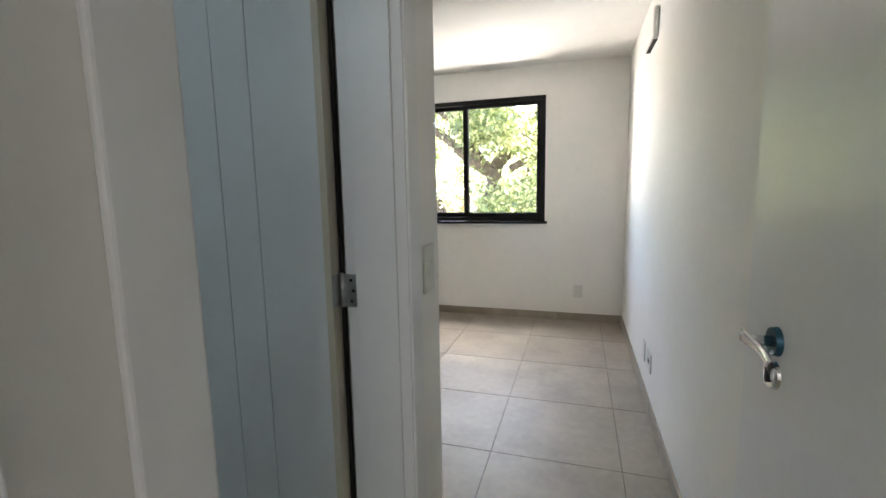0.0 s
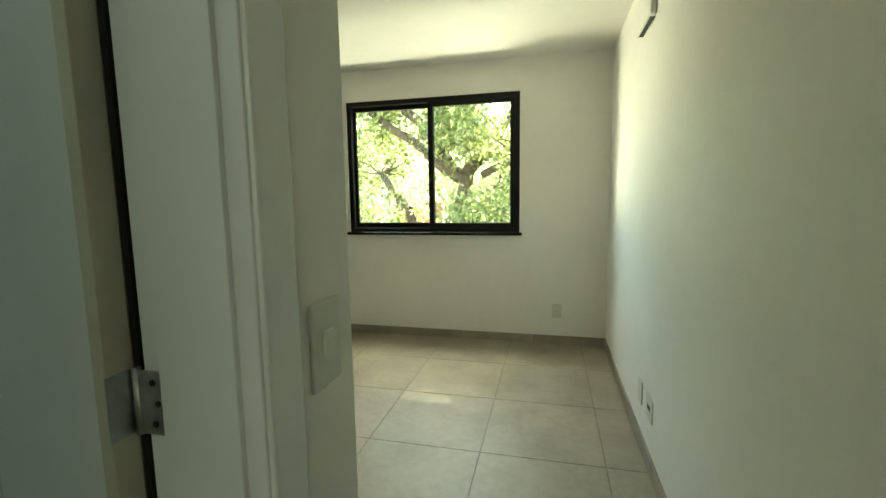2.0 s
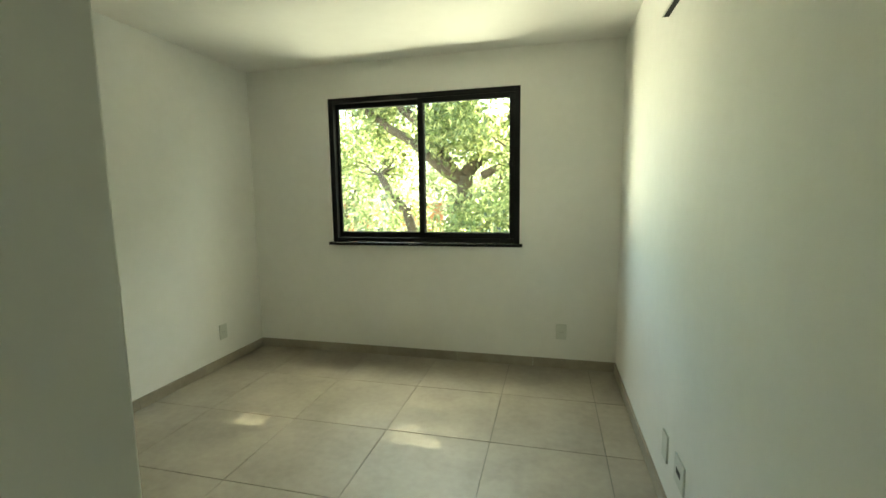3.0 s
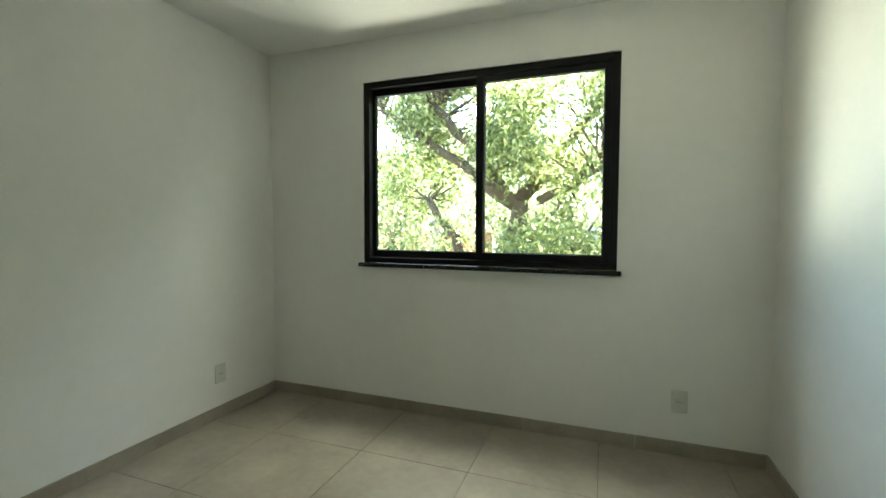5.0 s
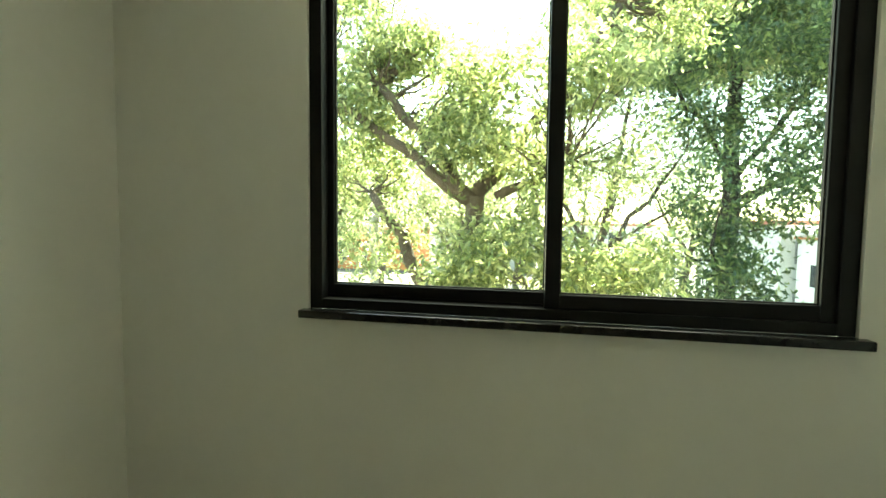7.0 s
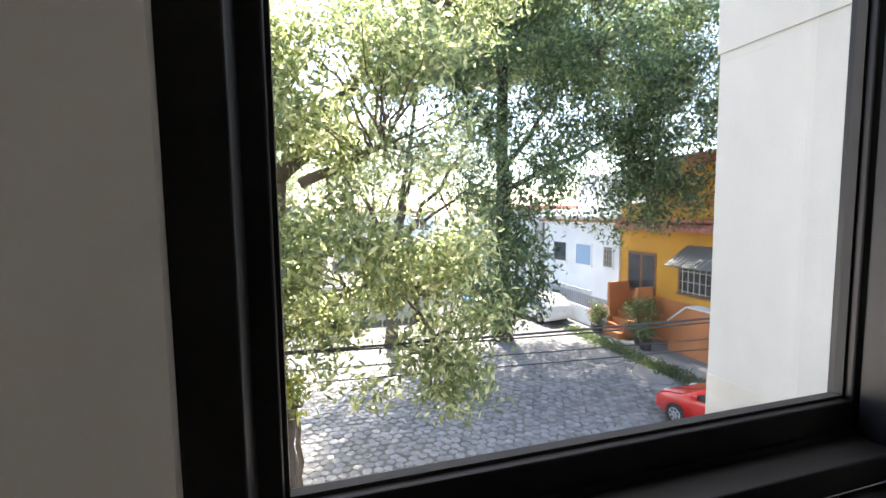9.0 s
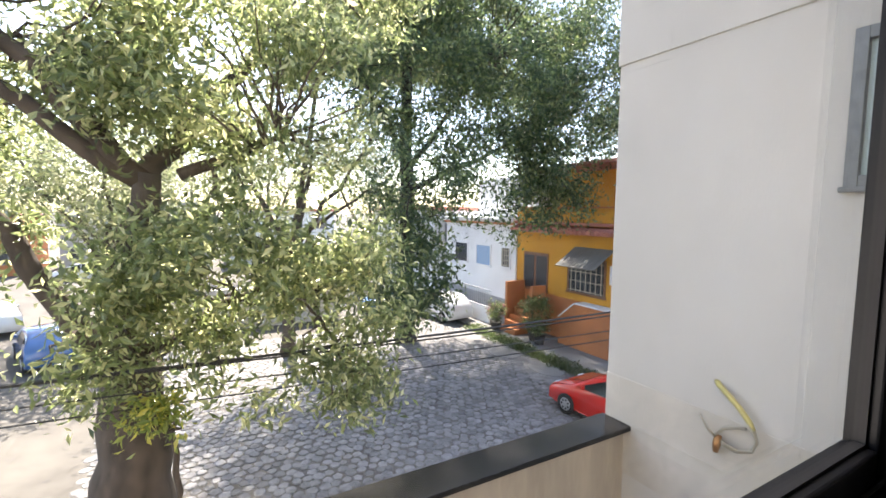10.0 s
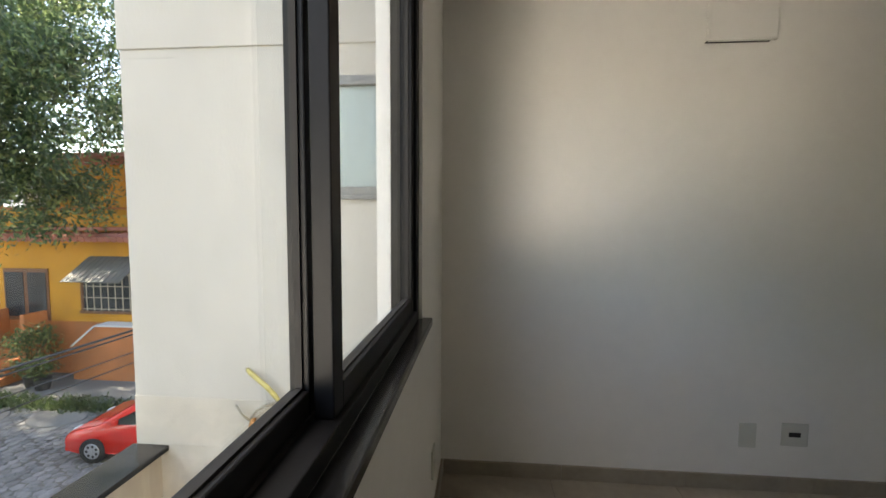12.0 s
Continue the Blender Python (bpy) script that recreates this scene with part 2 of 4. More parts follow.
# ---- the room's plan ----
XL, YB, ZC = -3.01, -3.10, 2.385      # far side wall, back wall, ceiling
XC, XD = -0.78, -0.93                 # corridor wall faces
DY0, DY1 = -3.93, -3.33               # bathroom doorway
EY0, EY1 = -4.22, -4.10               # entrance wall
WX0, WX1, WZ0, WZ1 = -2.268, -0.712, 0.955, 2.120  # window opening
HX0, HX1, HY = -1.6, 0.9, -6.4        # hall

structure("wall_north", boxes([(XL - 0.15, WX0, 0, 0.15, -0.3, ZC + 0.3), (WX1, 0.22, 0, 0.15, -0.3, ZC + 0.3), (WX0, WX1, 0, 0.15, -0.3, WZ0 - 0.03), (WX0, WX1, 0, 0.15, WZ1, ZC + 0.3)]), PAINT, "smooth white painted bedroom wall around the window", "wall")
structure("wall_east", boxes([(0, 0.15, EY0, 0, -0.1, ZC + 0.1)]), PAINT, "smooth white painted side wall of the bedroom", "wall")
structure("wall_west", boxes([(XL - 0.15, XL, YB - 0.12, 0, -0.1, ZC + 0.1)]), PAINT, "smooth white painted wall meeting the window wall", "wall")
structure("wall_south", boxes([(XL, XD, YB - 0.12, YB, -0.1, ZC + 0.1)]), PAINT, "plain white painted wall behind the bedroom corner", "wall")
structure("wall_corridor", boxes([(XD, XC, DY1, YB, -0.1, ZC + 0.1), (XD, XC, EY0, DY0, -0.1, ZC + 0.1), (XD, XC, DY0, DY1, 2.13, ZC + 0.1)], 0.003), PAINT, "white painted corridor wall with a doorway through it", "wall")
structure("wall_entrance", boxes([(XC, -0.03, EY0, EY1, 2.13, ZC + 0.1), (-0.03, 0, EY0, EY1, -0.1, 2.13)]), PAINT, "white painted wall above the entrance door", "wall")
structure("wall_bathroom", boxes([(-2.45, -2.3, -5.5, YB - 0.12, -0.1, ZC + 0.1), (-2.3, HX0, -5.5, -5.35, -0.1, ZC + 0.1), (HX0 - 0.0, XD, EY0 - 0.02, EY0 + 0.1, -0.1, -0.05)]), PAINT, "plain pale walls closing the small bathroom", "wall")
structure("wall_hall", boxes([(HX0 - 0.1, HX0, HY, EY0 - 0.9, -0.1, ZC + 0.1), (HX1, HX1 + 0.1, HY, EY0, -0.1, ZC + 0.1), (HX0, HX1, HY - 0.1, HY, -0.1, ZC + 0.1), (0.15, HX1, EY0, EY0 + 0.1, -0.1, ZC + 0.1), (HX0, XD, EY0 - 0.9, EY0 - 0.8, -0.1, ZC + 0.1), (XD, XC, EY0 - 0.9, EY0 - 0.0, -0.1, ZC + 0.1)]), PAINT, "plain white walls of the hall outside the bedroom", "wall")
structure("ceiling", boxes([(XL - 0.15, HX1 + 0.1, HY - 0.1, 0.0, ZC, ZC + 0.15)]), CEIL, "flat white painted plaster ceiling", "ceiling")
floor = structure("floor", boxes([(XL - 0.15, HX1, HY, 0.0, -0.12, -0.004)]), GROUT, "beige porcelain tile floor with thin dark joints", "floor")

# baseboard, in tile lengths
skirt = tagged(empty("baseboard"), "beige porcelain skirting tiles along the walls", "baseboard", kind="structure")
SK_H, SK_T = 0.072, 0.012


def skirt_run(a, b, fixed, along, inward):
    n = max(1, round(abs(b - a) / 0.59))
    for i in range(n):
        u, v = a + (b - a) * i / n, a + (b - a) * (i + 1) / n
        u, v = min(u, v) + 0.0008, max(u, v) - 0.0008
        f0, f1 = sorted((fixed, fixed + inward * SK_T))
        part("skirting_tile", box(u, v, f0, f1, 0.0, SK_H, 0.0015) if along == "x" else box(f0, f1, u, v, 0.0, SK_H, 0.0015), SKIRT, skirt)


skirt_run(XL, 0, 0, "x", -1)
skirt_run(-SK_T - 0.001, EY1, 0, "y", -1)
skirt_run(-SK_T - 0.001, YB, XL, "y", 1)
skirt_run(XL + SK_T, XC, YB, "x", 1)
skirt_run(YB, DY1 + 0.075, XC, "y", 1)
skirt_run(DY0 - 0.085, EY1, XC, "y", 1)

# ---- the window ----
win = tagged(empty("window_1", (0, 0, 0)), "black aluminium sliding window with two clear panes", "window", kind="structure")
FY0, FY1 = 0.012, 0.096
part("frame_jamb", box(WX0, WX0 + 0.042, FY0, FY1, WZ0, WZ1, 0.002), BLACK, win)
part("frame_jamb", box(WX1 - 0.042, WX1, FY0, FY1, WZ0, WZ1, 0.002), BLACK, win)
part("frame_head", box(WX0 + 0.042, WX1 - 0.042, FY0, FY1, WZ1 - 0.04, WZ1, 0.002), BLACK, win)
part("frame_track", box(WX0 + 0.042, WX1 - 0.042, FY0, FY1, WZ0, WZ0 + 0.034, 0.002), BLACK, win)
part("track_rail", box(WX0 + 0.042, WX1 - 0.042, 0.055, 0.059, WZ0 + 0.034, WZ0 + 0.042), BLACK, win)


def sash(x0, x1, wl, wr, y0):
    """One sash; wl, wr: the widths of its two stiles; y0: its inner face."""
    y1, z0, z1 = y0 + 0.031, WZ0 + 0.034, WZ1 - 0.036
    s = part("sash", boxes([(x0, x0 + wl, y0, y1, z0, z1), (x1 - wr, x1, y0, y1, z0, z1), (x0 + wl, x1 - wr, y0, y1, z0, z0 + 0.044), (x0 + wl, x1 - wr, y0, y1, z1 - 0.042, z1)], 0.0025), BLACK, win, "black sliding sash")
    part("gasket", boxes([(x0 + wl, x0 + wl + 0.004, y0 + 0.01, y1 - 0.01, z0 + 0.044, z1 - 0.042), (x1 - wr - 0.004, x1 - wr, y0 + 0.01, y1 - 0.01, z0 + 0.044, z1 - 0.042), (x0 + wl, x1 - wr, y0 + 0.01, y1 - 0.01, z0 + 0.044, z0 + 0.048)]), RUBBER_SHADE, s)
    p = part("pane", box(x0 + wl - 0.003, x1 - wr + 0.003, y0 + 0.016, y0 + 0.020, z0 + 0.040, z1 - 0.038), GLASS, s, "clear glass pane")
    p.visible_shadow = False


MID = -1.488
sash(WX0 + 0.038, MID + 0.022, 0.024, 0.044, 0.060)
sash(MID - 0.022, WX1 - 0.038, 0.044, 0.040, 0.023)
tagged(structure("window_sill", box(WX0 - 0.022, WX1 + 0.022, -0.032, FY0 + 0.004, WZ0 - 0.026, WZ0, 0.004), GRANITE, "black polished granite inner window sill", "window sill"))
structure("outer_sill", box(WX0, WX1, FY1 - 0.004, 0.152, WZ0 - 0.05, WZ0 - 0.022, 0.004), GREYSILL, "grey granite outer window sill", "window sill")


# ---- doors ----
def lever_handle(parent, x, y, z, nx, ny, lx, ly):
    """A lever on a rose, with the key rose under it. n: out of the door; l: the way of the lever."""
    n, l = Vector((nx, ny, 0)), Vector((lx, ly, 0))
    p = Vector((x, y, z))
    up = Vector((0, 0, 1))
    h = part("lever_handle", tube([p + n * 0.005, p + n * 0.03, p + n * 0.048], [0.0095, 0.009, 0.0095], None, 14), CHROME, parent, "chrome lever handle", True)
    for name, m, u0, u1, k in (("blade", CHROME, -0.014, 0.100, 10), ("tip", DARK, 0.1003, 0.118, 3), ("tip_cap", CHROME, 0.1183, 0.130, 2)):
        bm, rings = bmesh.new(), []
        for i in range(k + 1):
            u = u0 + (u1 - u0) * i / k
            f = (u + 0.014) / 0.144
            c = p + l * u + n * (0.050 - 0.010 * math.sin(f * math.pi)) + up * (0.004 - 0.022 * f ** 1.3)
            hh, tt = 0.0125 - 0.003 * math.sin(f * math.pi), 0.004 + 0.002 * math.sin(f * math.pi)
            rings.append([bm.verts.new(c + up * (hh * math.cos(a)) + n * (tt * math.sin(a))) for a in [q * math.tau / 12 for q in range(12)]])
        for a, b in zip(rings, rings[1:]):
            for q in range(12):
                bm.faces.new((a[q], a[(q + 1) % 12], b[(q + 1) % 12], b[q]))
        bm.faces.new(rings[0][::-1])
        bm.faces.new(rings[-1])
        bmesh.ops.recalc_face_normals(bm, faces=bm.faces)
        part(name, bm, m, h, "", True)
    part("rose", cyl(p, p + n * 0.010, 0.026, 0.024, 28), BLUEFILM, h, "rose under blue film")
    k = p - Vector((0, 0, 0.060))
    kr = part("key_rose", cyl(k, k + n * 0.010, 0.026, 0.023, 28), CHROME, h)
    part("keyhole", boxes([(k.x - 0.004 - abs(nx) * 0.010, k.x + 0.004 + abs(nx) * 0.010, k.y - 0.004 - abs(ny) * 0.010, k.y + 0.004 + abs(ny) * 0.010, k.z - 0.013, k.z + 0.013)]), DARK, h)
    return h


# entrance door, folded back along the side wall
d2 = tagged(empty("door_2", (0, 0, 0)), "white lacquered door standing open against the wall", "door", kind="structure")
part("leaf", box(-0.068, -0.033, -4.07, -3.255, 0.012, 2.10, 0.002), DOORW, d2)
lever_handle(d2, -0.068, -3.40, 0.985, -1, 0, 0, -1)
part("latch_plate", box(-0.060, -0.041, -3.2555, -3.2535, 0.93, 1.12), STEEL, d2)
part("jamb", box(-0.10, -0.03, EY0 - 0.005, EY1 + 0.005, 0, 2.13, 0.002), DOORW, d2)
part("jamb", box(XC, XC + 0.03, EY0 - 0.005, EY1 - 0.002, 0, 2.13, 0.002), DOORW, d2)

# bathroom door, swung a quarter turn into the bathroom
d1 = tagged(empty("door_1", (0, 0, 0)), "white grooved door standing open into the bathroom", "door", kind="structure")
CREAM = mat("cream_edge_band", (0.62, 0.58, 0.47), 0.5, vary=0.06, scale=6)
leaf = bmesh.new()
gx = [-1.535, -1.26, -1.155, -0.958]
for a, b in zip(gx, gx[1:]):
    box(a + 0.0012, b - 0.0012, -3.372, -3.337, 0.012, 2.10, 0.0015, leaf)
box(gx[0] + 0.01, gx[-1] - 0.01, -3.366, -3.343, 0.02, 2.09, 0, leaf)
part("leaf", leaf, DOORW, d1, "white leaf with two upright grooves")
part("edge_band", box(-0.976, -0.9575, -3.3735, -3.338, 0.012, 2.10, 0.001), CREAM, d1, "cream edge band")
lever_handle(d1, -1.45, -3.372, 1.01, 0, -1, 1, 0)
for hz in (0.25, 1.02, 1.85):
    hg = part("hinge", cyl((-0.948, -3.343, hz - 0.042), (-0.948, -3.343, hz + 0.042), 0.0055, None, 12), STEEL, d1, "steel butt hinge", True)
    part("hinge_leaf", box(-0.9575, -0.9555, -3.376, -3.345, hz - 0.04, hz + 0.04), STEEL, hg)
    part("hinge_leaf", box(-0.945, -0.908, -3.346, -3.3435, hz - 0.04, hz + 0.04), STEEL, hg)
    for dz in (-0.026, 0.0, 0.026):
        part("screw", cyl((-0.922 + 0.006 * (dz == 0), -3.3475, hz + dz), (-0.922 + 0.006 * (dz == 0), -3.3455, hz + dz), 0.004, None, 10), DARK, hg)
# lining and architraves of the doorway
part("lining", box(XD - 0.006, XC + 0.006, DY1 - 0.013, DY1 + 0.012, 0, 2.13, 0.0015), DOORW, d1)
part("lining", box(XD - 0.006, XC + 0.006, DY0 - 0.012, DY0 + 0.013, 0, 2.13, 0.0015), DOORW, d1)
part("lining", box(XD - 0.006, XC + 0.006, DY0 + 0.013, DY1 - 0.013, 2.105, 2.13, 0.0015), DOORW, d1)
part("door_stop", box(-0.905, -0.80, DY1 - 0.022, DY1 - 0.013, 0, 2.10, 0.001), DOORW, d1)
# dark strip standing in for the shade between leaf and lining
part("gap_shade", box(-0.9565, -0.9475, -3.338, -3.328, 0.01, 2.1), RUBBER_SHADE, d1)
part("architrave", box(XC, XC + 0.012, DY1 - 0.008, DY1 + 0.062, 0, 2.19, 0.004), DOORW, d1)
part("architrave", box(XC, XC + 0.012, DY0 - 0.075, DY0 + 0.008, 0, 2.19, 0.004), DOORW, d1)
part("architrave", box(XC, XC + 0.012, DY0 + 0.008, DY1 - 0.008, 2.12, 2.19, 0.004), DOORW, d1)


# ---- plates, sockets ----
def wall_plate(name, label, cx, cy, cz, face, w, h, inner):
    """face: '+x', '-x' or '-y', the way the plate looks. inner: 'rocker', 'socket', 'blank', 'slot'."""
    ob = tagged(empty(name, (cx, cy, cz), {"+x": 90, "-x": -90, "-y": 0}[face]), label, "switch" if inner == "rocker" else "socket")
    part("plate", box(-w / 2, w / 2, -0.008, 0, -h / 2, h / 2, 0.003), PLASTIC, ob)
    if inner == "rocker":
        part("rocker", box(-0.013, 0.013, -0.0125, -0.006, -0.020, 0.020, 0.002), PLASTIC, ob)
    elif inner == "slot":
        part("opening", box(-0.028, 0.024, -0.009, -0.007, -0.010, 0.012, 0.0), DARK, ob, "dark open slot")
    elif inner == "socket":
        ins = part("insert", box(-0.020, 0.020, -0.0105, -0.006, -0.013, 0.013, 0.002), PLASTIC, ob)
        for k in (-0.009, 0.0, 0.009):
            part("pin_hole", cyl((k, -0.0112, -0.002 * (k == 0)), (k, -0.009, -0.002 * (k == 0)), 0.0022, None, 8), DARK, ins)
    return ob


wall_plate("light_switch", "white plastic light switch plate beside the doorway", XC, -3.195, 1.055, "+x", 0.078, 0.125, "rocker")
wall_plate("power_socket", "white plastic wall socket below the window", -0.395, 0, 0.285, "-y", 0.078, 0.118, "socket")
wall_plate("power_socket", "white plastic wall socket near the corner", XL, -0.483, 0.275, "+x", 0.078, 0.118, "socket")
wall_plate("blank_plate", "white plastic blank wall plate above the skirting", 0, -1.455, 0.268, "-x", 0.078, 0.118, "blank")
wall_plate("cable_outlet", "white plastic outlet plate with a dark open slot", 0, -1.665, 0.280, "-x", 0.118, 0.11, "slot")
ac = tagged(empty("wiring_box_cover", (0, -1.33, 2.16)), "white plastic cover plate high on the wall", "cover plate")
part("cover", box(-0.03, 0, -0.15, 0.15, -0.085, 0.085, 0.012), PAINT, ac)
# near-black strip that paints the shadow below the cover's bottom edge
part("painted_shadow", box(-0.024, -0.002, -0.12, 0.15, -0.0875, -0.084), DARK, ac)
part("lip", box(-0.031, -0.026, -0.12, 0.15, -0.091, -0.084, 0.002), PLASTIC, ac)

# ---- the neighbouring block ----
NX, NY = 0.42, 2.0
nb = tagged(empty("neighbouring_block"), "off-white rendered building wing beside the window", "building")
UW, LW = (0.37, 0.758, 1.41, 2.105), (0.87, 1.47, -1.5, -0.55)
part("wall", boxes([(NX, 4.5, 0.151, UW[0], -4.8, 7.0), (NX, 4.5, UW[0], UW[1], -4.8, UW[2]), (NX, 4.5, UW[0], UW[1], UW[3], 7.0), (NX, 4.5, UW[1], LW[0], -4.8, 7.0), (NX, 4.5, LW[0], LW[1], -4.8, LW[2]), (NX, 4.5, LW[0], LW[1], LW[3], 7.0), (NX, 4.5, LW[1], NY, -4.8, 7.0), (NX + 0.12, 4.5, UW[0], UW[1], UW[2], UW[3]), (NX + 0.12, 4.5, LW[0], LW[1], LW[2], LW[3])]), STUCCO, nb)
part("upper_band", box(NX - 0.012, 4.5, 0.151, NY + 0.012, 2.285, 7.02, 0.006), STUCCO, nb, "slightly proud upper band")
part("lower_band", boxes([(NX - 0.005, NX, 0.151, NY + 0.004, -0.53, 0.145)], 0.002), STUCCO3, nb, "patched lower band of render")
for (y0, y1, z0, z1) in (UW, LW):
    w = part("window", boxes([(NX - 0.01, NX + 0.05, y0, y0 + 0.05, z0, z1), (NX - 0.01, NX + 0.05, y1 - 0.05, y1, z0, z1), (NX - 0.01, NX + 0.05, y0 + 0.05, y1 - 0.05, z0, z0 + 0.055), (NX - 0.01, NX + 0.05, y0 + 0.05, y1 - 0.05, z1 - 0.055, z1)], 0.003), ALU, nb, "grey framed frosted window")
    part("pane", box(NX + 0.02, NX + 0.03, y0 + 0.045, y1 - 0.045, z0 + 0.05, z1 - 0.05), FROST, w)
    part("sill", box(NX - 0.03, NX + 0.03, y0 - 0.01, y1 + 0.01, z0 - 0.02, z0 + 0.004, 0.003), ALU, w)

pp = tagged(empty("parapet"), "beige rendered parapet with a dark granite coping", "parapet")
part("wall", box(-6.0, NX, 1.84, 1.99, -4.8, -0.21), STUCCO2, pp)
part("coping", box(-6.0, NX, 1.785, 2.03, -0.21, -0.175, 0.004), GRANITE, pp, "polished dark granite coping")
structure("own_facade", boxes([(XL - 6, NX, 0.15, 0.16, -4.8, -0.3), (XL - 6, XL - 0.15, 0.0, 0.16, -0.3, 7.0), (XL - 0.15, NX, 0.001, 0.15, ZC + 0.3, 7.0), (0.22, NX, 0.0, 0.15, -0.3, ZC + 0.3)]), STUCCO, "off-white rendered facade of the own building", "facade")

cond = tagged(empty("conduit_coil"), "coiled yellow and white conduit ends on the facade", "conduit")


def on_wall(*rows):
    return [(NX - d, y, z) for d, y, z in rows]


part("yellow_tube", tube(on_wall((-0.01, 1.25, 0.335), (0.025, 1.22, 0.33), (0.05, 1.16, 0.302), (0.06, 1.09, 0.252), (0.062, 1.04, 0.20), (0.06, 1.02, 0.16)), 0.015, None, 10), YELLOWTUBE, cond, "yellow corrugated tube", True)
part("white_tube", tube(on_wall((0.055, 1.02, 0.165), (0.055, 1.0, 0.10), (0.05, 1.03, 0.035), (0.045, 1.10, 0.0), (0.04, 1.17, 0.005), (0.04, 1.21, 0.045), (0.045, 1.17, 0.10), (0.06, 1.10, 0.14), (0.065, 1.05, 0.155)), 0.0095), TUBEW, cond, "pale looped tube", True)
part("white_tube", tube(on_wall((0.07, 1.04, 0.19), (0.075, 0.995, 0.12), (0.07, 1.01, 0.05), (0.06, 1.09, 0.015), (0.05, 1.17, 0.02)), 0.007), TUBEW, cond, "", True)
part("copper_end", tube(on_wall((0.03, 1.20, 0.045), (0.05, 1.20, 0.0), (0.045, 1.205, -0.05)), [0.017, 0.022, 0.015]), COPPER, cond, "corroded copper end", True)
for dy, top in ((0.10, 0.13), (0.075, 0.09)):
    part("wire_tail", tube(on_wall((0.04, 1.20, 0.02), (0.06, 1.20 + dy * 0.6, 0.02 + top * 0.45), (0.05, 1.20 + dy, top)), 0.006), TUBEW, cond, "", True)

# ---- the street ----
G = -4.8
structure("ground", boxes([(-600, 600, -600, 900, G - 0.3, G - 0.03)]), SOIL, "dusty grey ground reaching to the horizon", "ground")
structure("pavement", boxes([(10.5, 12.85, 5.0, 40.0, G - 0.03, G + 0.10)], 0.01), CONCRETE, "worn grey concrete pavement along the houses", "pavement")


def house(name, label, y0, y1, x0, top, base_h, wall_m, base_m, wins, doors, band_z=None, upper=None):
    h = tagged(empty(name), label, "house")
    part("wall", box(x0, x0 + 8, y0, y1, G, top), wall_m, h)
    part("plinth", box(x0 - 0.03, x0, y0 + 0.01, y1 - 0.01, G, G + base_h), base_m, h)
    part("roof", box(x0 - 0.25, x0 + 8.1, y0 - 0.05, y1 + 0.05, top, top + 0.14, 0.02), ROOFT if upper else WHITEH, h)
    for (a, b, z0, z1, fm, pm, bars) in wins:
        w = part("window", boxes([(x0 - 0.05, x0 - 0.002, a, a + 0.09, z0, z1), (x0 - 0.05, x0 - 0.002, b - 0.09, b, z0, z1), (x0 - 0.05, x0 - 0.002, a + 0.09, b - 0.09, z1 - 0.09, z1), (x0 - 0.08, x0 - 0.002, a - 0.05, b + 0.05, z0 - 0.08, z0 + 0.02)]), fm, h)
        part("pane", box(x0 - 0.02, x0 - 0.006, a + 0.09, b - 0.09, z0 + 0.02, z1 - 0.09), pm, w)
        for i in range(bars):
            yy = a + 0.09 + (b - a - 0.18) * (i + 0.5) / bars
            part("bar", box(x0 - 0.045, x0 - 0.03, yy - 0.015, yy + 0.015, z0 + 0.02, z1 - 0.09), GRILLE, w)
        if bars:
            for k in range(4):
                zz = z0 + 0.1 + (z1 - z0 - 0.3) * k / 3
                part("bar", box(x0 - 0.05, x0 - 0.044, a + 0.09, b - 0.09, zz - 0.015, zz + 0.015), GRILLE, w)
    for (a, b, z0, z1, fm, pm) in doors:
        d = part("door", box(x0 - 0.03, x0 - 0.002, a, b, z0, z1), fm, h)
        for k in (0, 1):
            part("panel", box(x0 - 0.045, x0 - 0.03, a + 0.1 + k * (b - a) / 2, a + (b - a) / 2 - 0.06 + k * (b - a) / 2, z0 + 0.15, z1 - 0.15, 0.01), pm, d)
    return h


HX = 12.85
oh = house("orange_house", "ochre yellow house with a terracotta base and tiled eaves", 7.5, 18.45, HX, 0.72, 2.1, ORANGE, TERRA,
           [(12.5, 14.7, -2.3, -0.72, WOODF, DARKGL, 7)], [(16.0, 17.85, -2.7, -0.72, WOODF, DARKGL)], upper=True)
for i in range(44):
    y = 7.5 + (18.4 - 7.5) * (i + 0.5) / 44
    part("roof_tile", cyl((HX - 0.55, y, 0.42), (HX + 0.0, y, 0.60), 0.12, 0.11, 8), ROOFT, oh)
part("upper_terrace_wall", box(HX - 0.12, HX, 7.6, 18.35, 0.865, 1.5, 0.02), ORANGE, oh)
part("upper_storey", box(HX + 2.4, HX + 7.6, 7.6, 18.35, 0.865, 3.4), ORANGE, oh, "shaded storey set back behind a terrace")
part("terrace_roof", box(HX - 0.1, HX + 7.8, 7.5, 18.4, 3.405, 3.56, 0.02), ROOFT, oh)
for i in range(4):
    part("terrace_post", box(HX + 0.0, HX + 0.18, 8.0 + i * 3.3, 8.18 + i * 3.3, 0.865, 3.404), ORANGE, oh)
part("coping", box(HX - 0.18, HX, 7.6, 18.4, 1.5, 1.58, 0.01), TERRA, oh)
aw = bmesh.new()
for k in range(22):
    box(-0.72, 0.72, k * 0.1, k * 0.1 + 0.098, -0.012 - 0.012 * (k % 2), 0.012 - 0.012 * (k % 2), 0, aw)
bmesh.ops.transform(aw, matrix=Matrix.Translation((HX - 0.62, 12.1, -0.62)) @ Matrix.Rotation(radians(-33), 4, "Y"), verts=aw.verts)
part("awning", aw, AWN, oh, "grey corrugated awning")
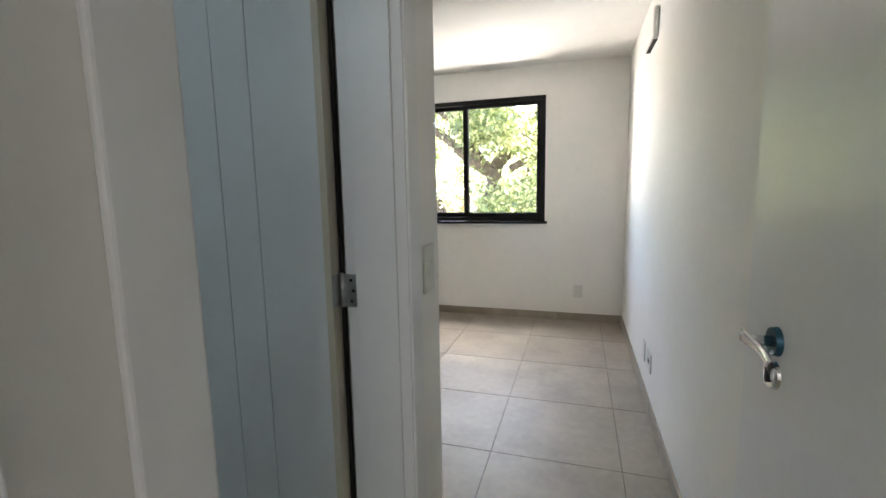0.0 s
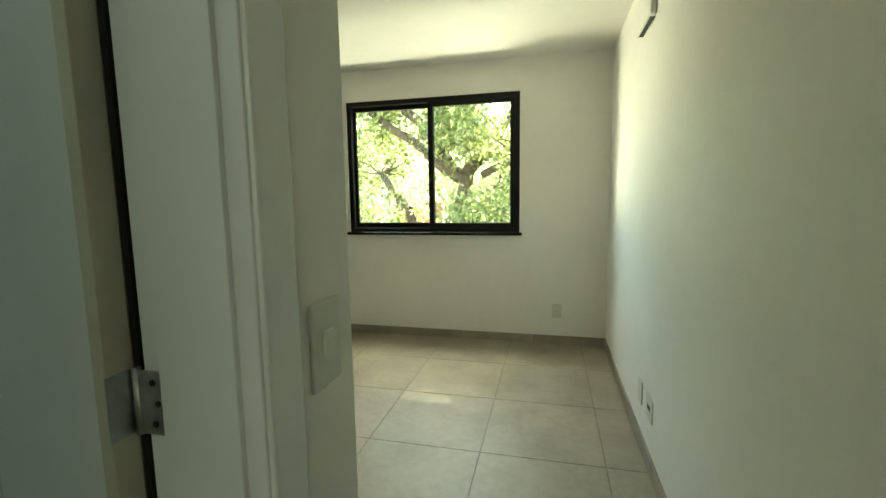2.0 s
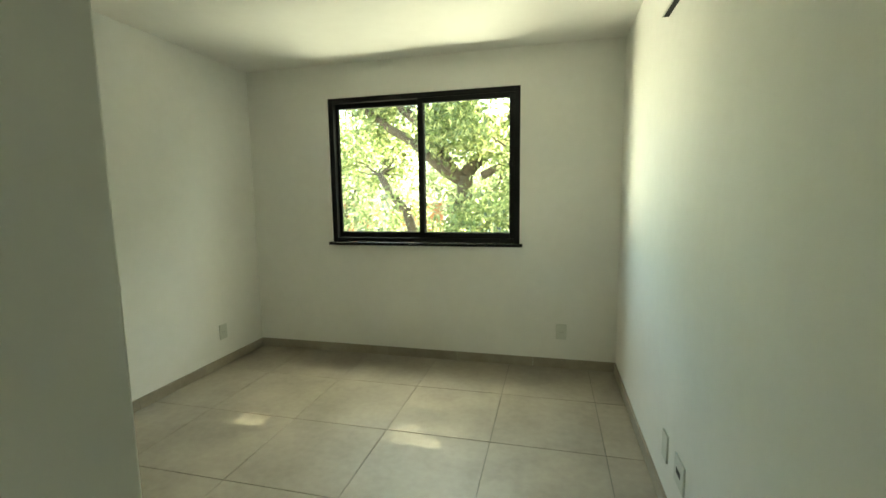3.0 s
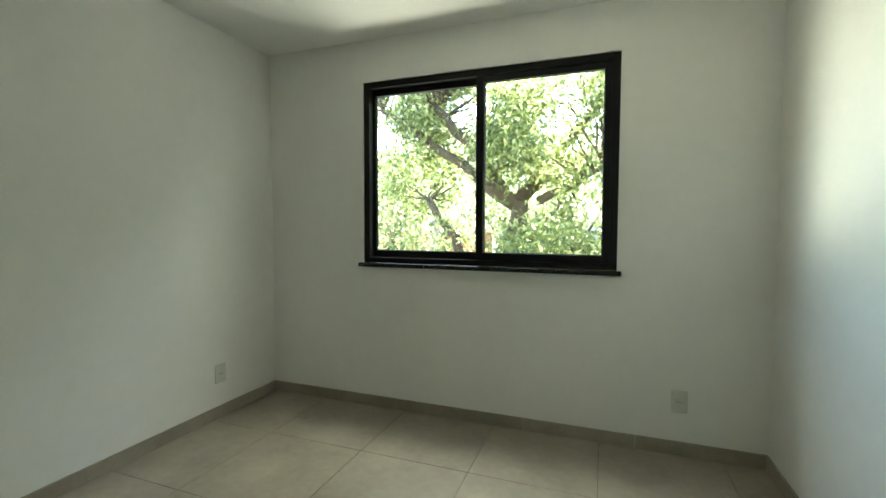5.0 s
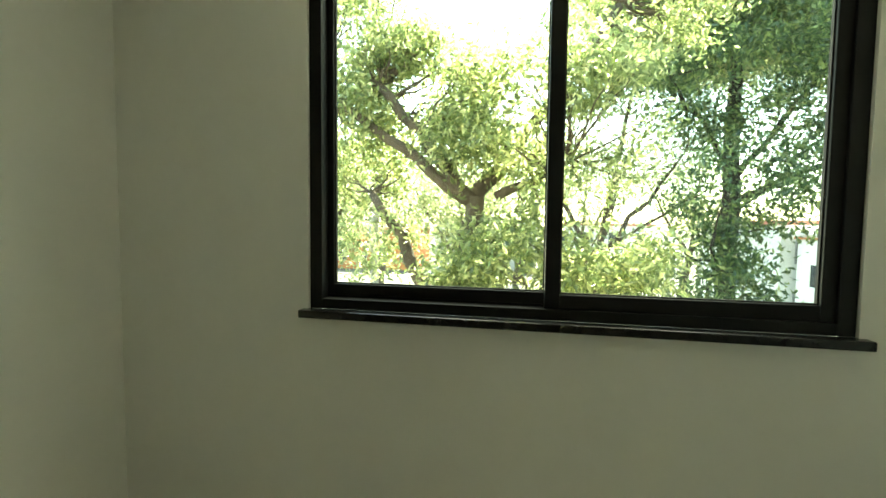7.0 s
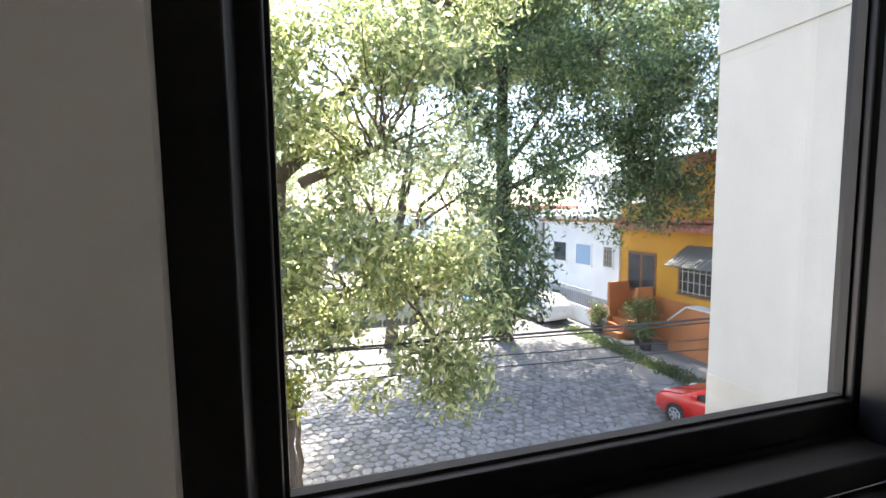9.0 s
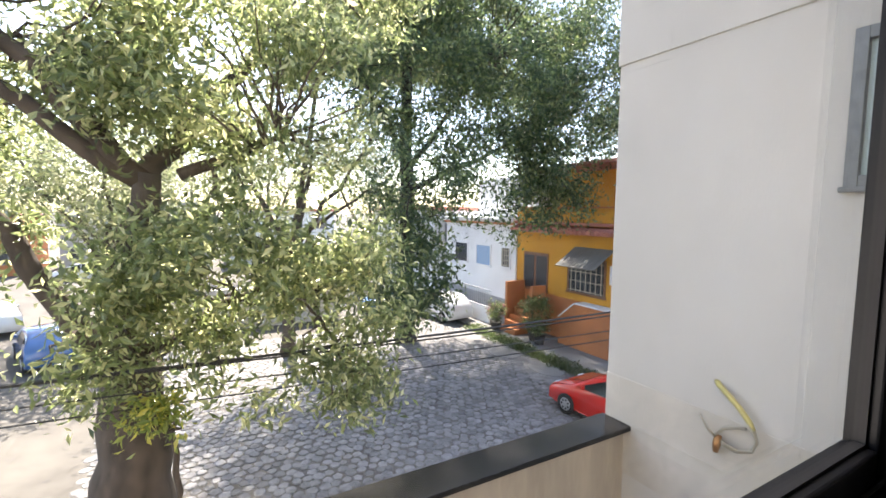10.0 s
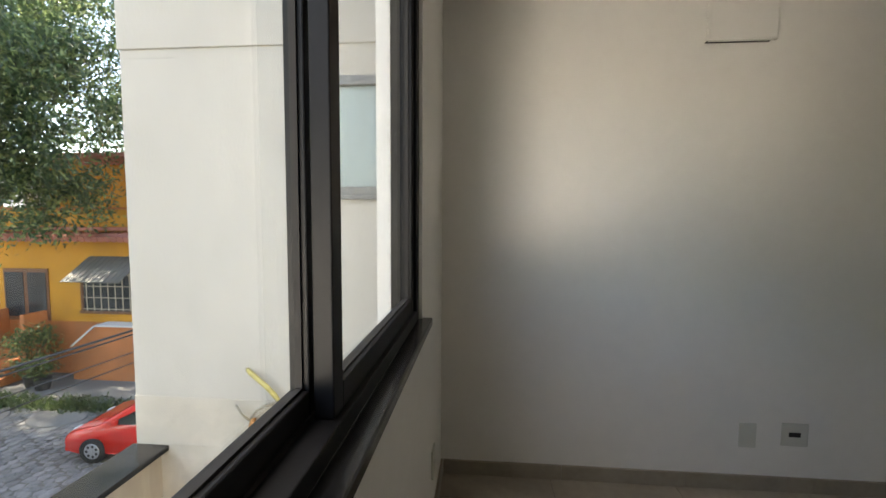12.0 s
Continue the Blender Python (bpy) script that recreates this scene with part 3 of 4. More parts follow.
part("sign_panel", box(HX - 0.04, HX - 0.002, 11.9, 12.3, -1.7, -0.9), WHITEH, oh, "small white panel")
for i in range(5):
    part("step", box(HX - 1.7 + i * 0.3, HX - 0.03, 16.4, 17.6, G + 0.1 + i * 0.27, G + 0.1 + (i + 1) * 0.27, 0.01), TERRA, oh, "terracotta step")
part("stair_wall", box(HX - 1.2, HX - 0.03, 17.7, 17.88, G + 0.1, -2.25, 0.02), TERRA, oh)
part("stair_wall", box(HX - 0.9, HX - 0.03, 16.1, 16.28, G + 0.1, -2.3, 0.02), TERRA, oh)

gw = bmesh.new()
ring = [(10.5, G + 0.1), (14.6, G + 0.1), (14.6, -3.5), (13.65, -2.72), (10.5, -2.72)]
lo = [gw.verts.new((HX - 0.6, y, z)) for y, z in ring]
hi = [gw.verts.new((HX - 0.05, y, z)) for y, z in ring]
gw.faces.new(lo)
gw.faces.new(hi[::-1])
for k in range(5):
    gw.faces.new((lo[k], hi[k], hi[(k + 1) % 5], lo[(k + 1) % 5]))
bmesh.ops.recalc_face_normals(gw, faces=gw.faces)
garden = tagged(empty("garden_wall"), "low terracotta garden wall with a pale coping before the house", "wall")
part("wall", gw, TERRA, garden)
for (ya, za), (yb, zb) in zip(ring[2:], ring[3:]):
    cp = box(HX - 0.65, HX - 0.02, 0, math.hypot(yb - ya, zb - za), 0.002, 0.06, 0.01)
    bmesh.ops.transform(cp, matrix=Matrix.Translation((0, yb, zb)) @ Matrix.Rotation(math.atan2(za - zb, ya - yb), 4, "X"), verts=cp.verts)
    part("coping", cp, WHITEH, garden, "pale coping")

wh = house("white_house", "white painted terraced house with a grey plinth", 18.45, 26.0, HX - 0.1, 0.85, 1.25, WHITEH, GREYH,
           [(20.7, 22.3, -1.85, -0.6, WHITEH, BLUEP, 0), (18.85, 19.75, -1.75, -0.6, WHITEH, DARKGL, 4), (23.2, 24.8, -1.85, -0.6, WHITEH, DARKGL, 0)], [])
part("cornice", box(HX - 0.32, HX - 0.2, 18.45, 26.0, 0.62, 0.74, 0.02), TERRA, wh)
part("upper_storey", box(HX + 1.5, HX + 7.0, 18.5, 24.5, 0.99, 3.4), WHITEH, wh)
fw = bmesh.new()
box(HX - 1.5, HX - 1.38, 18.8, 24.8, G + 0.1, G + 1.0, 0.01, fw)
tagged(link("front_wall", fw, WHITEH), "low whitewashed front wall with grey panels", "wall")
fp = tagged(empty("front_fence"), "grey metal railing on the front wall", "fence")
for i in range(30):
    part("baluster", box(HX - 1.455, HX - 1.425, 18.85 + i * 0.2, 18.88 + i * 0.2, G + 1.0, G + 1.9), GREYH, fp)
part("rail", box(HX - 1.465, HX - 1.415, 18.8, 24.8, G + 1.88, G + 1.93), GREYH, fp)


def far_house(label, x, y, w, d, top, m):
    h = tagged(empty("far_house"), label, "house", "houses along the far street")
    part("wall", box(x, x + w, y, y + d, G, top), m, h)
    part("roof", box(x - 0.2, x + w + 0.2, y - 0.2, y + d + 0.2, top, top + 0.25, 0.02), ROOFT if m is not TANK else TANK, h)
    n = int(w / 2.6)
    for i in range(n):
        for z in (G + 1.0, G + 4.0):
            if z + 1.4 < top:
                wx = x + (i + 0.5) * w / n
                q = part("window", box(wx - 0.6, wx + 0.6, y - 0.04, y - 0.002, z, z + 1.3), GREYH, h)
                part("pane", box(wx - 0.52, wx + 0.52, y - 0.05, y - 0.04, z + 0.08, z + 1.22), DARKGL, q)
    return h


far_house("pale two-storey house seen through the trees", -14.0, 55.0, 13.0, 8.0, 1.8, TANK)
far_house("white two-storey house at the end of the street", 0.5, 50.0, 11.0, 8.0, 1.2, WHITEH)
far_house("terracotta low house beyond parked cars", -30.0, 52.0, 14.0, 8.0, 0.4, TERRA)
far_house("white terraced house further along the pavement", 12.2, 26.6, 8.0, 12.0, 1.4, WHITEH)
lw = tagged(link("boundary_wall", box(-3.2, 4.6, 24.0, 24.25, G, G + 2.1, 0.02), TANK), "pale rendered boundary wall across the street", "wall")


def car(label, x, y, rz, paint):
    """A hatchback, 3.95 m long, its nose towards +y before turning."""
    c = tagged(empty("parked_car", (x, y, G), rz), label, "car")
    prof = [(-1.95, 0.30), (-1.95, 0.75), (-1.82, 1.0), (-1.45, 1.42), (-0.9, 1.50), (0.0, 1.48), (0.35, 1.38), (1.05, 0.98), (1.6, 0.86), (1.88, 0.72), (1.97, 0.52), (1.93, 0.28), (1.65, 0.20), (-1.7, 0.20)]
    bm = bmesh.new()
    cols = []
    for sx in (-0.84, -0.78, 0.78, 0.84):
        inset = 0.06 if abs(sx) > 0.8 else 0.0
        cols.append([bm.verts.new((sx * (0.80 if z > 1.1 else 1.0) if True else sx, yy * (1 - inset * 0.4), z - (inset * 0.6 if z > 0.6 else -inset * 0.5))) for yy, z in prof])
    for u, v in zip(cols, cols[1:]):
        for k in range(len(prof)):
            bm.faces.new((u[k], v[k], v[(k + 1) % len(prof)], u[(k + 1) % len(prof)]))
    bm.faces.new(cols[0])
    bm.faces.new(cols[-1][::-1])
    bmesh.ops.recalc_face_normals(bm, faces=bm.faces)
    bmesh.ops.bevel(bm, geom=[e for e in bm.edges if e.calc_face_angle(0) > 0.4], offset=0.04, segments=2, affect="EDGES")
    body = part("body", bm, paint, c, "", True)

    def slab(name, pts, sx, m, label="", t=0.012):
        b = bmesh.new()
        lo = [b.verts.new((sx * f, yy, z)) for f, yy, z in pts]
        off = Vector((math.copysign(t, sx), 0, 0))
        hi = [b.verts.new(v.co + off) for v in lo]
        b.faces.new(lo)
        b.faces.new(hi[::-1])
        for k in range(len(lo)):
            b.faces.new((lo[k], lo[(k + 1) % len(lo)], hi[(k + 1) % len(lo)], hi[k]))
        bmesh.ops.recalc_face_normals(b, faces=b.faces)
        part(name, b, m, body, label)
    for sx in (-0.84, 0.84):
        slab("side_window", [(0.985, -1.35, 1.03), (0.80, -1.15, 1.36), (0.80, -0.25, 1.40), (0.985, -0.25, 1.0)], sx, CARGL)
        slab("side_window", [(0.985, -0.18, 1.0), (0.80, -0.18, 1.40), (0.80, 0.25, 1.33), (0.985, 0.80, 0.98)], sx, CARGL)
        part("headlight", box(sx * 0.62 - 0.13, sx * 0.62 + 0.13, 1.70, 1.86, 0.66, 0.78, 0.03), LAMPG, body, "clear headlight")
        part("mirror", box(sx * 1.02 - 0.06, sx * 1.02 + 0.08, 0.55, 0.68, 0.98, 1.10, 0.03), paint, body)
    ws = bmesh.new()
    q = [ws.verts.new(v) for v in ((-0.62, 0.40, 1.385), (0.62, 0.40, 1.385), (0.74, 1.02, 1.025), (-0.74, 1.02, 1.025))]
    ws.faces.new(q)
    bmesh.ops.solidify(ws, geom=list(ws.faces), thickness=0.012)
    part("windscreen", ws, CARGL, body)
    part("grille", box(-0.42, 0.42, 1.91, 1.965, 0.36, 0.52, 0.02), DARK, body)
    part("bumper", box(-0.78, 0.78, 1.80, 1.985, 0.24, 0.36, 0.03), paint, body)
    for wx in (-0.74, 0.74):
        for wy in (-1.22, 1.22):
            s = math.copysign(1, wx)
            wl = part("wheel", cyl((wx - 0.095, wy, 0.30), (wx + 0.125 * s if s > 0 else wx + 0.095, wy, 0.30), 0.315, None, 28) if s > 0 else cyl((wx - 0.125, wy, 0.30), (wx + 0.095, wy, 0.30), 0.315, None, 28), TYRE, c, "", True)
            part("rim", cyl((wx + s * 0.10, wy, 0.30), (wx + s * 0.132, wy, 0.30), 0.215, 0.19, 24), RIM, wl)
            for k in range(7):
                a = k * math.tau / 7
                part("spoke_gap", cyl((wx + s * 0.128, wy + 0.13 * math.cos(a), 0.30 + 0.13 * math.sin(a)), (wx + s * 0.1335, wy + 0.13 * math.cos(a), 0.30 + 0.13 * math.sin(a)), 0.035, None, 8), DARK, wl)
    return c


car("red hatchback parked at the edge of the cobbles", 8.35, 8.1, 3, REDCAR)
car("white hatchback parked under the tree", 10.0, 21.8, 8, WHITECAR)
car("blue hatchback parked beyond the tree", 8.3, 24.5, 95, BLUECAR)
car("white hatchback parked along the far street", -11.0, 47.0, 88, WHITECAR)
car("silver grey hatchback parked along the side street", -11.0, 29.0, 20, WHITECAR)
car("pale blue hatchback parked on the side street", -7.6, 22.5, 20, BLUECAR)

# utility pole and cables
up = tagged(empty("utility_pole"), "grey concrete utility pole with insulators", "pole")
PX, PY = -10.2, 22.0
part("shaft", cyl((PX, PY, G), (PX, PY, 2.45), 0.24, 0.19, 14), POLEC, up)
part("crossarm", box(PX - 0.34, PX - 0.26, PY - 0.06, PY + 0.06, -0.4, 2.2), GREYH, up)
for i in range(6):
    part("insulator", cyl((PX - 0.55, PY, -0.3 + i * 0.42), (PX - 0.32, PY, -0.3 + i * 0.42), 0.05, 0.07, 10), DARK, up)


def cable(a, b, sag, r, label="thin black overhead cable across the street"):
    a, b = Vector(a), Vector(b)
    pts = [a.lerp(b, i / 24) - Vector((0, 0, sag * 4 * (i / 24) * (1 - i / 24))) for i in range(25)]
    tagged(link("overhead_cable", tube(pts, r, None, 6), CABLE), label, "cable", "overhead cables")


cable((-9, 8.0, -1.05), (13, 8.0, -1.45), 0.1, 0.028)
cable((-9, 8.0, -1.0), (13, 8.0, -1.55), 0.15, 0.02)
cable((-9, 8.0, -1.35), (13, 8.0, -2.1), 0.05, 0.014)
cable((-9, 8.0, -1.6), (13, 8.0, -2.35), 0.05, 0.014)


# ---- trees ----
def leaves(centres, per, spread, size, seed, droop=0.5):
    """Many small folded leaves in clumps round the centres, as one bare mesh."""
    rng = np.random.default_rng(seed)
    c = np.repeat(np.asarray(centres, float), per, axis=0)
    n = len(c)
    off = rng.normal(0, 1, (n, 3)) * spread * np.array([1, 1, 0.75])
    p = c + off
    d = rng.normal(0, 1, (n, 3)) + np.array([0, 0, -droop])
    d /= np.linalg.norm(d, axis=1)[:, None]
    s = np.cross(d, rng.normal(0, 1, (n, 3)))
    s /= np.linalg.norm(s, axis=1)[:, None]
    up = np.cross(d, s)
    ln = (size * rng.uniform(0.6, 1.25, n))[:, None]
    wd = ln * 0.36
    v = np.empty((n, 5, 3))
    v[:, 0] = p
    v[:, 1] = p + d * ln * 0.5 + s * wd * 0.5 + up * wd * 0.12
    v[:, 2] = p + d * ln * 1.0 - up * wd * 0.25
    v[:, 3] = p + d * ln * 0.5 - s * wd * 0.5 + up * wd * 0.12
    v[:, 4] = p + d * ln * 0.55 - up * wd * 0.05
    me = bpy.data.meshes.new("crown")
    b = np.arange(n) * 5
    f = np.stack([np.stack([b, b + 1, b + 4], 1), np.stack([b + 1, b + 2, b + 4], 1), np.stack([b + 2, b + 3, b + 4], 1), np.stack([b + 3, b, b + 4], 1)], 1).reshape(-1, 3)
    me.from_pydata(v.reshape(-1, 3).tolist(), [], f.tolist())
    me.update()
    return me


def crown_points(blobs, count, seed, gap=-0.10, rise=0.0, hollow=0.35):
    """Clump centres in a few overlapping ellipsoids, denser near their skins, with noisy gaps."""
    rng = random.Random(seed)
    out = []
    vol = [b[3] * b[4] * b[5] for b in blobs]
    while len(out) < count:
        x, y, z, a, b, c = rng.choices(blobs, vol)[0]
        d = Vector((rng.gauss(0, 1), rng.gauss(0, 1), rng.gauss(0, 1))).normalized() * (hollow + (1 - hollow) * rng.random() ** 0.6)
        p = Vector((x + d.x * a, y + d.y * b, z + d.z * c))
        if noise.noise(p * 0.8 + Vector((seed, 0, 0))) > (gap + rise * min(3.0, max(0.0, p.z - 1.0)) if p.z < 9.0 else -0.10):
            out.append(p)
    return out


def wobble(a, b, n, amp, rng):
    a, b = Vector(a), Vector(b)
    pts = []
    for i in range(n + 1):
        t = i / n
        k = amp * math.sin(math.pi * t)
        pts.append(a.lerp(b, t) + Vector((rng.uniform(-1, 1), rng.uniform(-1, 1), rng.uniform(-0.6, 0.6))) * k)
    return pts


def tree(label, base, fork, r, limbs, blobs, clumps, per, spread, size, bark, leafm, seed, twigs=60, fork_r=0.75, gap=-0.10, rise=0.0):
    rng = random.Random(seed)
    t = tagged(empty("tree"), label, "tree")
    bm = tube(wobble(base, fork, 6, 0.10, rng), [r * (1.35 - (1.35 - fork_r) * (i / 6) ** 0.6) for i in range(7)], None, 14)
    ends = []
    for (a, b, r0, r1) in limbs:
        pts = wobble(a, b, 7, 0.16, rng)
        tube(pts, [r0 + (r1 - r0) * i / 7 for i in range(8)], bm, 9)
        ends += pts[2:]
    part("trunk", bm, bark, t, "", True)
    cs = crown_points(blobs, clumps, seed, gap, rise)
    tw = bmesh.new()
    for p in rng.sample(cs, min(twigs, len(cs))):
        e = min(ends, key=lambda q: (q - p).length) if ends else Vector(fork)
        tube(wobble(e, p, 5, 0.14, rng), [0.035, 0.03, 0.024, 0.018, 0.012, 0.006], tw, 5)
    part("twigs", tw, bark, t)
    me = leaves(cs, per, spread, size, seed)
    me.materials.append(leafm)
    ob = new("crown", me)
    ob.parent = t
    return t


T1 = (-3.4, 9.6)
# crown blob at z 14.2 and its limb: unseen, added to shade the window
tree("large street tree with light sunlit leaves", (T1[0], T1[1], G - 0.1), (T1[0] + 0.15, T1[1], -1.6), 0.62,
     [((T1[0], 9.6, -1.9), (-5.6, 9.4, 2.0), 0.26, 0.10), ((T1[0], 9.6, -1.8), (-2.9, 9.2, 1.9), 0.34, 0.22), ((-2.9, 9.2, 1.7), (-5.3, 9.0, 4.6), 0.20, 0.10), ((-2.9, 9.2, 1.7), (-6.9, 9.0, 4.6), 0.17, 0.08),
      ((-2.9, 9.2, 1.9), (-2.1, 9.9, 3.1), 0.20, 0.17), ((-2.1, 9.9, 3.1), (0.4, 10.0, 6.5), 0.16, 0.10), ((-2.4, 9.2, 1.9), (-0.8, 8.4, 2.6), 0.12, 0.05), ((T1[0], 9.6, -1.6), (-0.6, 8.6, 0.2), 0.13, 0.04), ((-0.6, 8.6, 0.2), (0.3, 7.8, -1.8), 0.04, 0.015),
      ((0.4, 10.0, 6.5), (0.0, 9.2, 14.6), 0.14, 0.05)],
     [(-1.6, 8.3, 0.4, 2.0, 1.2, 1.6), (-0.3, 8.0, 0.2, 1.6, 1.0, 1.5), (-2.9, 8.4, -0.8, 1.5, 1.0, 1.4), (-1.6, 8.7, 3.6, 3.0, 1.6, 2.1), (-4.4, 9.6, 4.6, 2.6, 1.6, 1.8), (0.1, 7.8, -1.3, 0.9, 0.6, 1.5), (-1.5, 8.2, -1.4, 1.2, 0.8, 1.1), (0.45, 7.6, -1.9, 0.75, 0.5, 1.1), (0.9, 8.6, -0.3, 1.2, 0.8, 1.4), (-0.5, 9.0, 14.2, 3.4, 2.4, 2.4), (-5.4, 9.4, 0.6, 1.3, 1.2, 1.2), (-6.4, 10.0, 6.2, 2.6, 1.6, 2.0), (1.2, 10.4, 6.8, 2.0, 1.3, 1.6), (-6.6, 11.0, 3.0, 1.8, 1.3, 1.4)],
     2800, 26, 0.24, 0.20, BARK, LEAF1, 11, twigs=420, gap=-0.03, rise=0.035)
tree("street tree with dark glossy leaves and a tall trunk", (6.3, 18.5, G - 0.1), (6.3, 18.5, 1.0), 0.40,
     [((6.3, 18.5, 1.0), (6.2, 18.4, 12.0), 0.36, 0.14), ((6.3, 18.5, 2.2), (10.2, 14.2, 4.6), 0.15, 0.05), ((6.3, 18.5, 1.6), (3.6, 12.6, 1.0), 0.16, 0.05), ((6.3, 18.5, 3.0), (9.0, 16.0, 8.0), 0.14, 0.05), ((6.3, 18.5, 3.5), (3.0, 15.5, 6.5), 0.14, 0.05), ((3.6, 12.6, 1.0), (3.4, 12.3, -1.6), 0.05, 0.02)],
     [(3.4, 12.4, -0.4, 2.1, 1.3, 2.0), (3.6, 12.2, -0.6, 1.5, 1.0, 1.6), (2.9, 12.0, -1.4, 1.0, 0.9, 1.1), (4.7, 13.4, 2.2, 2.4, 1.6, 1.7), (7.6, 14.2, 3.2, 2.6, 1.6, 2.0), (10.0, 13.6, 2.7, 2.0, 1.5, 2.0), (9.6, 14.0, 6.2, 3.0, 2.0, 2.2), (5.5, 16.0, 6.8, 4.4, 2.4, 2.6), (6.5, 17.0, 11.0, 5.0, 3.0, 2.6), (11.6, 14.2, 5.0, 2.6, 1.8, 3.2), (11.0, 13.2, 1.7, 1.6, 1.2, 1.3), (8.6, 13.4, 0.9, 1.4, 1.0, 0.9), (13.4, 13.8, 7.2, 2.8, 2.0, 2.8), (12.6, 12.6, 4.8, 1.7, 1.2, 1.2), (5.0, 20.0, 10.6, 6.5, 3.6, 2.6), (8.5, 24.0, 10.4, 6.5, 3.2, 2.6), (11.4, 14.4, 2.6, 1.7, 1.2, 1.0), (13.5, 20.0, 9.0, 3.6, 3.0, 2.6), (13.2, 16.5, 11.5, 4.0, 2.5, 2.4)],
     6500, 24, 0.30, 0.23, BARKD, LEAF2, 23, twigs=220, gap=-0.06)
tree("young tree with bright yellow-green leaves", (-2.6, 8.8, G - 0.1), (-2.65, 8.4, -2.5), 0.06, [], [(-2.75, 8.0, -2.1, 0.5, 0.35, 0.42)], 15, 24, 0.16, 0.2, BARK, LEAFY, 31, twigs=10)
tree("feathery pale tree further down the street", (1.0, 19.0, G - 0.1), (1.2, 19.0, -0.5), 0.25,
     [((1.2, 19, -0.5), (4.6, 18.5, 4.4), 0.14, 0.04), ((1.2, 19, -0.5), (2.6, 18.6, 5.0), 0.14, 0.04), ((1.2, 19, -0.5), (-1.4, 18.8, 4.6), 0.14, 0.04), ((1.2, 19, 0.0), (6.0, 19.4, 3.0), 0.10, 0.03), ((1.2, 19, -0.5), (3.5, 20.3, 11.0), 0.14, 0.05)],
     [(2.0, 19, 4.6, 4.6, 2.2, 2.4), (-1.5, 19, 3.4, 2.4, 1.6, 2.0), (4.5, 20.5, 10.6, 6.5, 3.2, 3.0)], 620, 60, 0.42, 0.16, BARK, LEAF3, 41, twigs=120)
for i, (x, y, s) in enumerate(((-11.2, 15.5, 1.0), (-7.0, 30.0, 1.15), (-15.5, 26.0, 1.2), (-6.0, 24.0, 1.0), (-15.0, 36.0, 1.3), (2.0, 36.0, 1.25), (9.5, 34.0, 1.2), (-3.0, 44.0, 1.5))):
    tree("tall pale green street tree in the distance", (x, y, G - 0.1), (x + 0.4, y, G + 3.2 * s), 0.26 * s,
         [((x + 0.4, y, G + 3.2 * s), (x + 3.0 * s, y, G + 8.5 * s), 0.15, 0.04), ((x + 0.4, y, G + 3.2 * s), (x - 2.4 * s, y, G + 8.0 * s), 0.15, 0.04), ((x + 0.4, y, G + 3.2 * s), (x + 0.6, y - 1.5, G + 8.5 * s), 0.15, 0.04)],
         [(x, y, G + 7.6 * s, 3.8 * s, 2.6 * s, 2.3 * s), (x + 1.5, y, G + 5.4 * s, 2.4 * s, 2.0 * s, 1.3 * s)], 230, 34, 0.45 * s, 0.26, BARK, LEAF3, 50 + i, twigs=40)


def shrub(label, x, y, z, rx, rz_, leafm, count, seed):
    s = tagged(empty("potted_shrub"), label, "plant", "shrubs by the house")
    part("pot", cyl((x, y, z), (x, y, z + 0.4), 0.2, 0.27, 16), POTM, s)
    tw = bmesh.new()
    rng = random.Random(seed)
    cs = crown_points([(x, y, z + 0.5 + rz_, rx, rx, rz_)], count, seed)
    for p in cs[::4]:
        tube(wobble((x, y, z + 0.35), p, 3, 0.05, rng), [0.02, 0.015, 0.01, 0.006], tw, 5)
    part("stems", tw, BARK, s)
    me = leaves(cs, 30, 0.14, 0.14, seed)
    me.materials.append(leafm)
    o = new("foliage", me)
    o.parent = s


shrub("green leafy shrub in a dark pot by the steps", 11.5, 15.4, G + 0.1, 0.75, 0.85, LEAF2, 60, 61)
shrub("green leafy shrub in a dark pot on the pavement", 11.3, 14.8, G + 0.1, 0.35, 0.4, LEAF2, 20, 62)
shrub("reddish flowering shrub in a pot beside the railing", 11.2, 18.1, G + 0.1, 0.45, 0.8, leaf_mat("red_leaves", (0.10, 0.02, 0.03), (0.16, 0.03, 0.06), (0.08, 0.10, 0.03)), 30, 63)
shrub("dark green shrub in a pot beside the steps", 11.0, 17.7, G + 0.1, 0.35, 0.5, LEAF2, 24, 64)

# grass strip along the pavement's edge
rng = np.random.default_rng(5)
gc = np.stack([10.35 + rng.normal(0, 0.16, 700) + 0.2 * np.sin(np.arange(700)), rng.uniform(8.0, 19.0, 700), np.full(700, G + 0.02)], 1)
gme = leaves(gc, 14, 0.10, 0.13, 6, droop=-1.2)
gme.materials.append(GRASSM)
tagged(new("grass", gme), "green grass tufts along the pavement edge", "grass", kind="stuff")
for (x, y, a, b) in ((9.3, 14.8, 0.9, 0.5), (9.5, 12.4, 0.8, 0.5), (9.0, 17.2, 0.9, 0.6)):
    bm = cyl((0, 0, 0), (0, 0, 0.04), 1.0, 0.97, 20)
    bmesh.ops.transform(bm, matrix=Matrix.Translation((x, y, G - 0.01)) @ Matrix.Diagonal((a * 0.7, b * 1.7, 1, 1)), verts=bm.verts)
    tagged(link("paving_slab", bm, CONCRETE), "flat grey concrete slab set in the cobbles", "slab")

# ---- cobbles and floor tiles ----
road = tagged(link("road", boxes([(-30, 10.5, 4.0, 70, G - 0.06, G - 0.022)]), SOIL), "grey cobbled street with dusty joints", "road", kind="structure")


